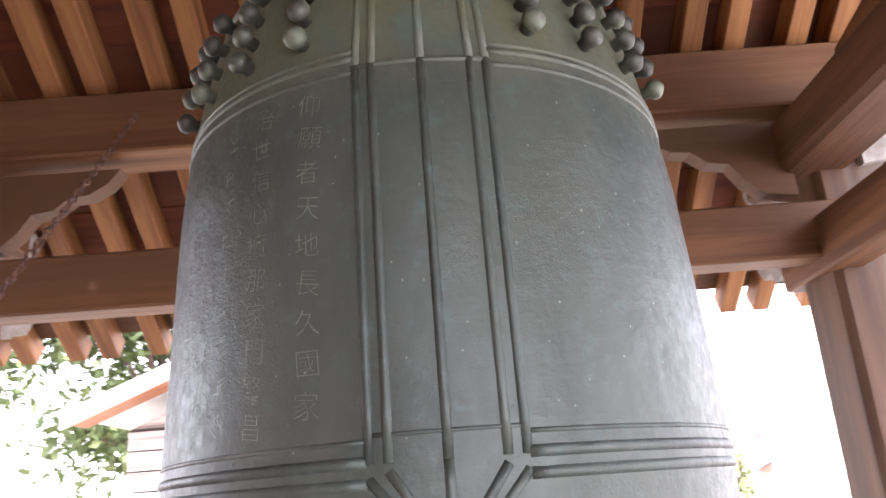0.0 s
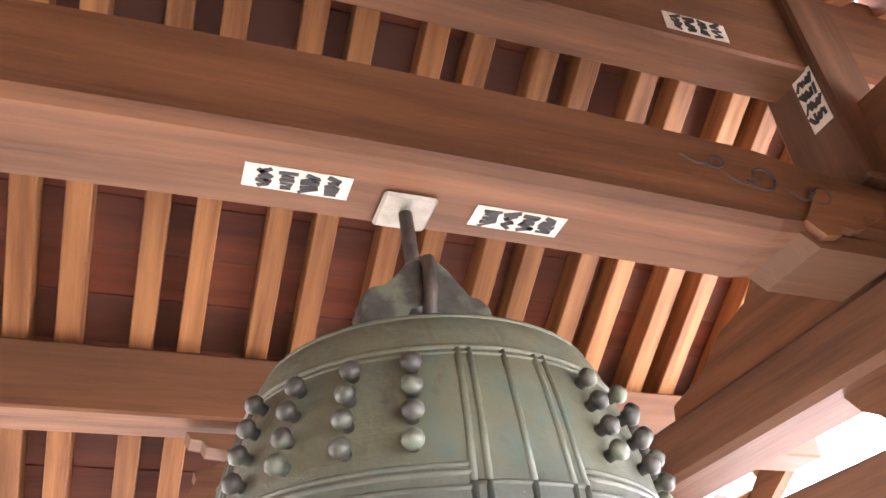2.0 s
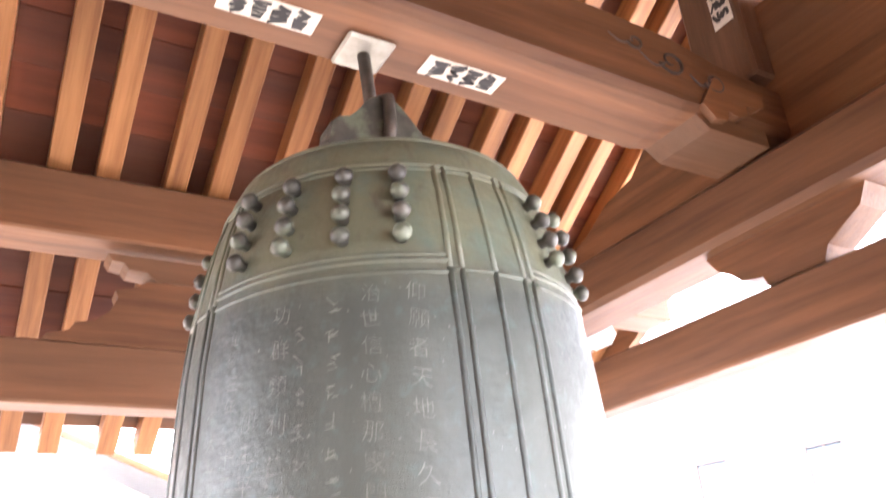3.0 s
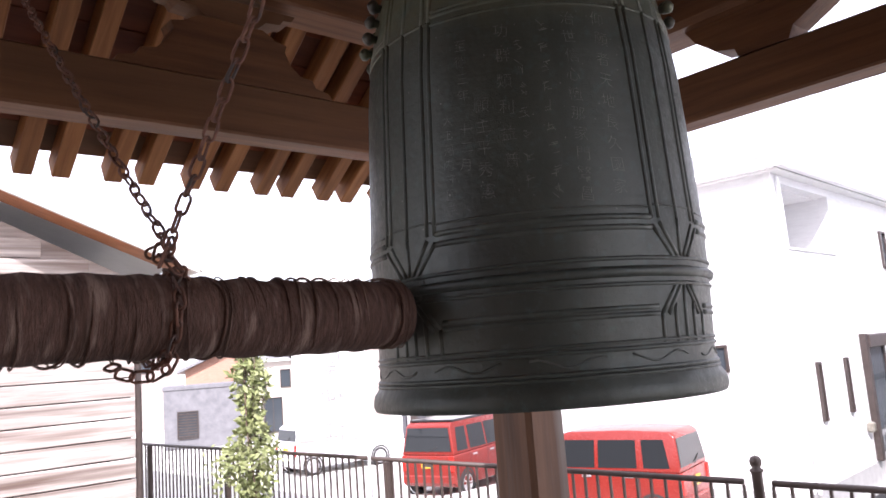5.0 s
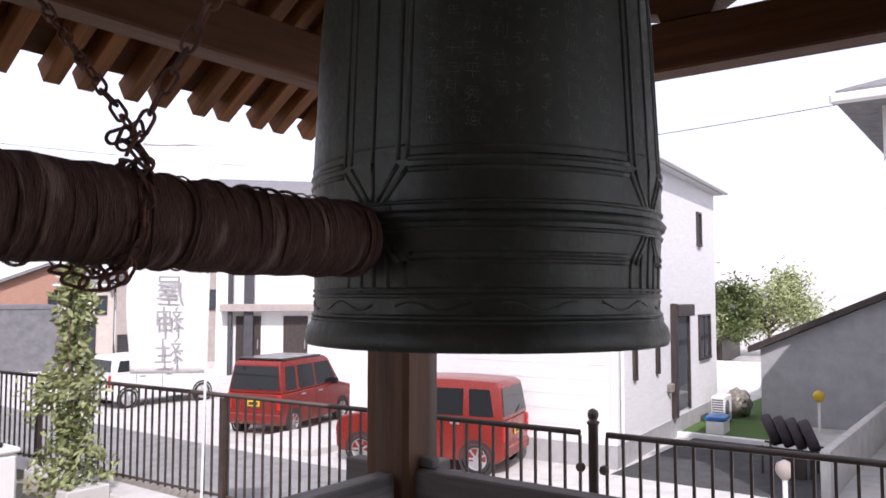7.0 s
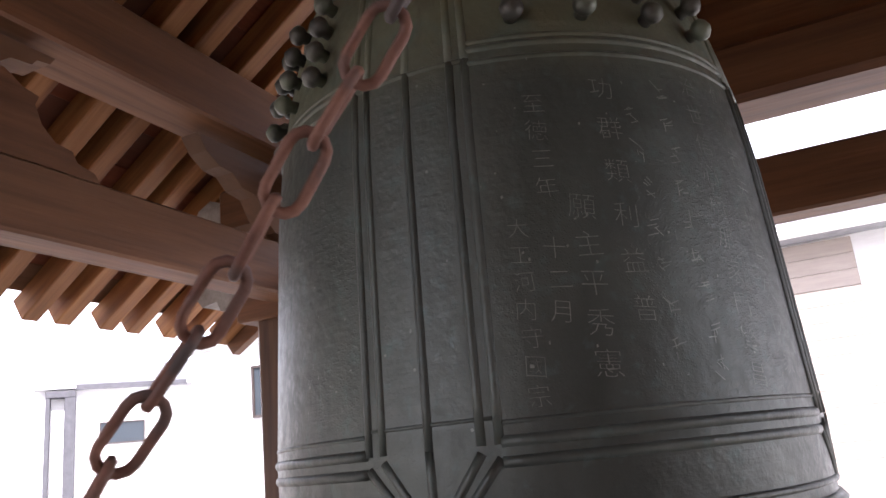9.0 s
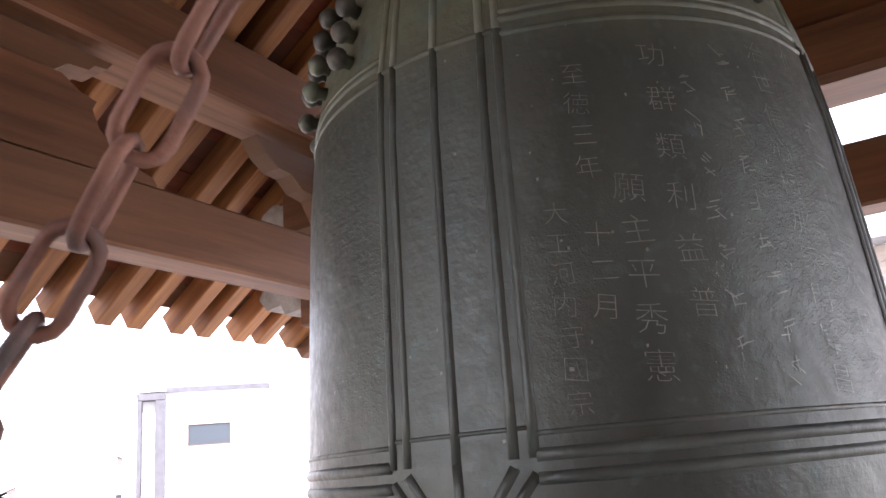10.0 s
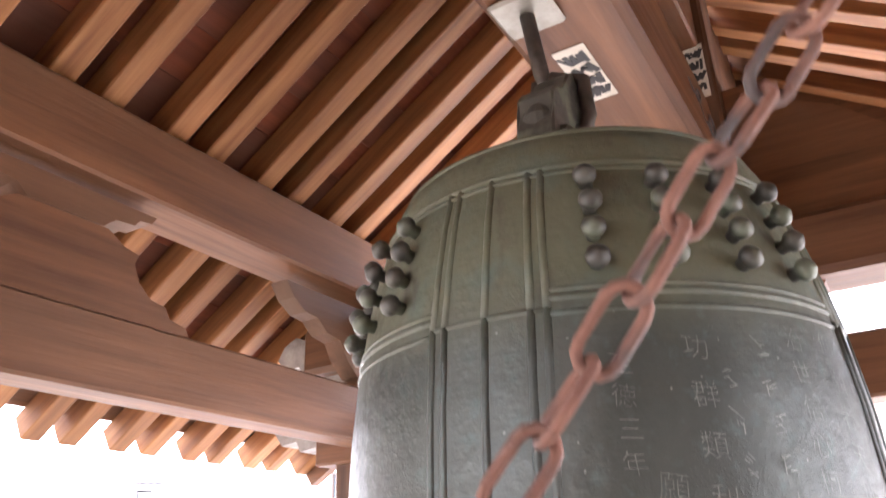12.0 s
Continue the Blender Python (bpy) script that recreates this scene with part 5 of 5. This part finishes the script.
            part("arch", lathe([(0.285, 0.0), (0.335, 0.0), (0.335, 0.012), (0.285, 0.012)], 24, m @ Matrix.Translation((sx * (W / 2 - 0.004), yw, 0.275)) @ pose(0, 0, 0, 0, sx * 90, 0), cap=False), RUBBER, c)
    # rear window, front screen
    for pa, pb, wd in (((y0 + 0.03, 1.03), (y0 + 0.095, H - 0.16), 0.12), ((y1 - 0.70, 1.02), (y1 - 1.07, H - 0.15), 0.12)):
        g = bmesh.new()
        sg = -1 if pa[0] < 0 else 1
        d = Vector((0, pb[0] - pa[0], pb[1] - pa[1])).normalized()
        nrm = Vector((0, d.z, -d.y)) * sg
        v = []
        for e in (0.012, -0.02):
            for sx, p in ((-1, pa), (1, pa), (1, pb), (-1, pb)):
                v.append(g.verts.new(m @ (Vector((sx * (side_x(p[1]) - 0.05), p[0], p[1])) + nrm * e)))
        g.faces.new(v[:4])
        g.faces.new(v[4:][::-1])
        for i in range(4):
            g.faces.new((v[i], v[(i + 1) % 4], v[4 + (i + 1) % 4], v[4 + i]))
        part("windscreen", g, CAR_GLASS, c)
    part("bumper", box((-W / 2 + 0.02, y0 - 0.035, 0.30), (W / 2 - 0.02, y0 + 0.1, 0.50), 0.03, m), paint, c)
    if plate:
        part("number_plate", box((-0.165, y0 - 0.022, 0.66), (0.165, y0 - 0.006, 0.825), 0.004, m), YELLOW, c, "yellow plate with plain dark bars")
        part("plate_bar", box((-0.12, y0 - 0.026, 0.69), (0.12, y0 - 0.021, 0.76), 0, m), DARK_TRIM, c)
    part("rear_wiper", tube([tuple(m @ Vector((0, y0 + 0.0, 1.02))), tuple(m @ Vector((0.3, y0 + 0.03, 1.14)))], 0.008, 5), RUBBER, c)
    return c


car("red_car", at(11.9, 13.6, LOW, -74), CAR_RED, "small tall red car with a black roof, parked", roof_paint=CAR_BLACK)
car("red_car", at(10.55, 8.25, LOW, 14), CAR_RED, "small tall all-red car parked beside the white house", plate=True, H=1.66)
car("white_car", at(12.2, 20.0, LOW, -95), CAR_WHITE, "white car parked across the lane", H=1.5)
car("blue_car", at(1.2, 23.5, LOW, -60), CAR_BLUE, "small blue car far down the lane", H=1.55)
car("black_car", at(5.0, 26.5, LOW, 60), CAR_BLACK, "black car parked by the grey house", H=1.55)
setting("parking_slab", box((9.4, 10.4, LOW - 0.2), (16, 12.4, LOW + 0.14), 0.02), CONCRETE, "raised pale concrete strip between the cars", "kerb")

# ------------------------------------------------------------ banner, lawn and garden things
ban = thing("banner", (3.40, 5.6, YARD), "white vertical cloth banner on a pole tied to the railing", "banner")
part("pole", tube([(3.40, 5.6, YARD), (3.42, 5.55, MZ + 1.75)], 0.014, 8), WHITE_TRIM, ban)
part("cross_pole", tube([(3.42, 5.56, MZ + 1.62), (2.84, 6.08, MZ + 1.62)], 0.008, 6), WHITE_TRIM, ban)
cl = bmesh.new()
grid = []
for i in range(15):
    row = []
    for j in range(29):
        u, v = i / 14, j / 28
        row.append(cl.verts.new((3.41 - 0.56 * u * (1 - 0.12 * v * u) + 0.05 * math.sin(v * 7 + u * 2) * u, 5.58 + 0.50 * u * (1 - 0.12 * v * u), MZ - 0.66 + 2.26 * v - 0.05 * u * math.sin(v * 5))))
    grid.append(row)
for i in range(14):
    for j in range(28):
        cl.faces.new((grid[i][j], grid[i + 1][j], grid[i + 1][j + 1], grid[i][j + 1]))
cloth = part("cloth", cl, CLOTH, ban, smooth=True)
so = cloth.modifiers.new("thickness", "SOLIDIFY")
so.thickness = 0.003


def sign_text(body, m, size, parent, material, name="lettering"):
    cu = bpy.data.curves.new("text", "FONT")
    cu.body, cu.size, cu.align_x, cu.align_y, cu.extrude = body, size, "CENTER", "CENTER", 0.001
    ob = bpy.data.objects.new("text", cu)
    scene.collection.objects.link(ob)
    bpy.context.view_layer.update()
    me = bpy.data.meshes.new_from_object(ob.evaluated_get(bpy.context.evaluated_depsgraph_get()))
    bpy.data.objects.remove(ob)
    me.materials.clear()
    me.materials.append(material)
    o = new(name, me)
    o.parent, o.matrix_parent_inverse = parent, parent.matrix_world.inverted()
    o.matrix_basis = m
    return o


BANNER_INK = mat("banner_ink", (0.30, 0.30, 0.31), (0.40, 0.40, 0.41), 0.9, 0, 20.0, bump=0)
for i, ch in enumerate("屋神社"):
    sign_text(ch, Matrix.Translation((3.10, 5.76, MZ + 0.16 - i * 0.31)) @ pose(0, 0, 0, 90, 0, -41.8) @ Matrix.Diagonal((-1, 1, 1, 1)), 0.27, ban, BANNER_INK)
for i in range(3):
    part("worn_lettering", box((-0.10, -0.002, -0.02), (0.10, 0.002, 0.02), 0, Matrix.Translation((3.10, 5.76, MZ + 0.44 + i * 0.12)) @ pose(0, 0, 0, 0, 0, -41.8)), BANNER_INK, ban)

setting("lawn", box((16.2, 3.4, LOW - 0.1), (24.5, 5.6, LOW + 0.06), 0.01), GRASS, "small bright green lawn behind a white edging", "lawn")
setting("lawn_edging", box((16.0, 3.3, LOW - 0.1), (16.18, 5.6, LOW + 0.10), 0.01), WHITE_TRIM, "white lawn edging", "edging")
setting("garden_wall", box((12.0, 1.55, LOW - 0.1), (26.0, 1.70, LOW + 0.75), 0.01), CONCRETE, "low block wall beside the drive", "wall")
setting("far_wall", box((26.5, 2.0, LOW - 0.1), (26.7, 14.0, LOW + 0.9), 0.01), WHITE_TRIM, "low white boundary wall", "wall")
pk = thing("picket_fence", (24.7, 4.3, LOW), "little white picket fence at the end of the lawn", "fence")
for i in range(15):
    y = 3.2 + i * 0.16
    part("picket", slab([(-0.045, 0), (0.045, 0), (0.045, 0.42), (0, 0.50), (-0.045, 0.42)], 0.02, Matrix.Translation((24.7, y, LOW + 0.06)) @ UP_Y), WHITE_TRIM, pk)
for z in (0.16, 0.36):
    part("picket_rail", box((24.71, 3.15, LOW + z), (24.74, 5.5, LOW + z + 0.05)), WHITE_TRIM, pk)
fl = bmesh.new()
for i in range(500):
    leaf_mesh(fl, Vector((25.2 + r.gauss(0, 0.2), 4.6 + r.gauss(0, 0.55), LOW + 0.35 + abs(r.gauss(0, 0.14)))), 0.10, r)
tagged(link_mesh("flower_bed", fl, mat("pink_flowers", (0.10, 0.16, 0.05), (0.55, 0.25, 0.24), 0.8, 0, 6.0, bump=0)), "pinkish flowering plants behind the pickets", "flowers", kind="stuff")

AC = WH @ Matrix.Translation((6.1, -0.55, 0.12))
ac = thing("air_conditioner", AC, "white outdoor air conditioning unit with a dark fan grille", "air conditioner")
part("casing", box((-0.40, -0.16, 0), (0.40, 0.16, 0.62), 0.02, AC), WHITE_TRIM, ac)
part("fan_grille", lathe([(0.22, 0), (0.22, 0.012), (0.20, 0.016), (0.01, 0.016)], 20, AC @ Matrix.Translation((-0.12, -0.16, 0.31)) @ pose(0, 0, 0, 90, 0, 0)), GREY_WALL, ac)
for i in range(9):
    part("louvre", box((-0.412, -0.13, 0.06 + i * 0.058), (-0.402, 0.13, 0.09 + i * 0.058), 0, AC), GREY_WALL, ac)
for dx in (-0.3, 0.3):
    part("foot", box((dx - 0.05, -0.18, -0.12), (dx + 0.05, 0.18, 0.0), 0.01, AC), GREY_WALL, ac)
cb_at = WH @ Matrix.Translation((4.75, -0.75, 0.0))
cbx = thing("cool_box", cb_at, "white box with a blue lid standing by the wall", "box")
part("box_body", box((-0.32, -0.2, 0), (0.32, 0.2, 0.34), 0.02, cb_at), WHITE_TRIM, cbx)
part("box_lid", box((-0.34, -0.22, 0.345), (0.34, 0.22, 0.43), 0.02, cb_at), PLASTIC_BLUE, cbx)
tp = bmesh.new()
bmesh.ops.create_icosphere(tp, subdivisions=3, radius=1.0)
for v in tp.verts:
    p = v.co.copy()
    k = 1 + 0.16 * math.sin(p.x * 7 + p.z * 3) * math.cos(p.y * 6) - 0.12 * abs(math.sin(3 * math.atan2(p.y, p.x)))
    k += 0.10 * math.sin(p.x * 19 + p.y * 23) * math.cos(p.z * 17)
    v.co = WH @ Vector((7.45 + p.x * 0.62 * k, -0.65 + p.y * 0.36 * k, max(0.0, 0.36 + p.z * 0.46 * k * (1 - 0.35 * abs(p.x)))))
tagged(link_mesh("tarpaulin_cover", tp, STEEL, False), "bicycle covered with a crumpled silver tarpaulin", "cover")

# stack of spare wheels on a rack beside the drive
tr = thing("tyre_rack", (13.9, 2.9, LOW), "four tyres in dark covers on a low steel rack", "tyres")
for i in range(4):
    m = Matrix.Translation((13.75 - i * 0.10, 2.85 - i * 0.235, LOW + 0.72)) @ pose(0, 0, 0, 68, 0, 18)
    part("tyre", lathe([(0.13, -0.085), (0.26, -0.09), (0.29, -0.06), (0.29, 0.06), (0.26, 0.09), (0.13, 0.085)], 20, m), PURPLE_TYRE, tr, smooth=True)
for dx in (-0.28, 0.28):
    for dy in (-0.4, 0.4):
        part("rack_leg", tube([(13.6 + dx, 2.5 + dy, LOW), (13.6 + dx, 2.5 + dy, LOW + 0.50)], 0.02, 6), IRON, tr)
    part("rack_bar", tube([(13.6 + dx, 2.0, LOW + 0.47), (13.6 + dx, 3.0, LOW + 0.47)], 0.02, 6), IRON, tr)
part("stand_back", box((13.2, 2.15, LOW), (13.28, 2.55, LOW + 0.42), 0.01), DARK_TRIM, tr)
for (x, y, h) in ((10.4, 1.85, 0.60), (18.5, 2.95, 0.72), (19.4, 2.95, 0.72)):
    gl = thing("garden_lamp", (x, y, LOW), "short white garden lamp post with a cream globe", "lamp")
    part("lamp_post", tube([(x, y, LOW), (x, y, LOW + h)], 0.035, 8), WHITE_TRIM, gl)
    part("globe", lathe([(0.05, -0.02), (0.10, 0.04), (0.13, 0.11), (0.11, 0.2), (0.02, 0.25)], 14, Matrix.Translation((x, y, LOW + h))), YELLOW if h > 0.7 else CREAM_WALL, gl, smooth=True)


# overhead wires
def wire(a, b, sag):
    a, b = Vector(a), Vector(b)
    pts = [a.lerp(b, i / 24) - Vector((0, 0, sag * 4 * (i / 24) * (1 - i / 24))) for i in range(25)]
    tagged(link_mesh("power_line", tube(pts, 0.012, 4), DARK_TRIM), "thin black overhead wire", "cable")


wire((24, 22, LOW + 8.6), (20, -18, LOW + 9.6), 0.6)
wire((-20, 40, LOW + 7.4), (30, 36, LOW + 8.2), 0.6)
wire((-20, 42, LOW + 9.6), (30, 38, LOW + 10.2), 0.6)
wire((-20, 42, LOW + 10.6), (30, 38, LOW + 11.4), 0.6)

# plain walls that close the precinct behind the camera
setting("hall_wall", box((-7.4, -12.0, YARD), (-7.0, 0.5, YARD + 8.5)), TIMBER_Y, "plain dark timber wall of the temple hall", "wall")
setting("hall_end_wall", box((-7.0, -7.2, YARD), (-1.2, -6.8, YARD + 7.5)), TIMBER_X, "plain dark timber end wall of the temple hall", "wall")
setting("precinct_wall", box((-14.0, -16.4, YARD), (3.4, -16.0, YARD + 2.2)), CREAM_WALL, "plain plastered precinct wall", "wall")
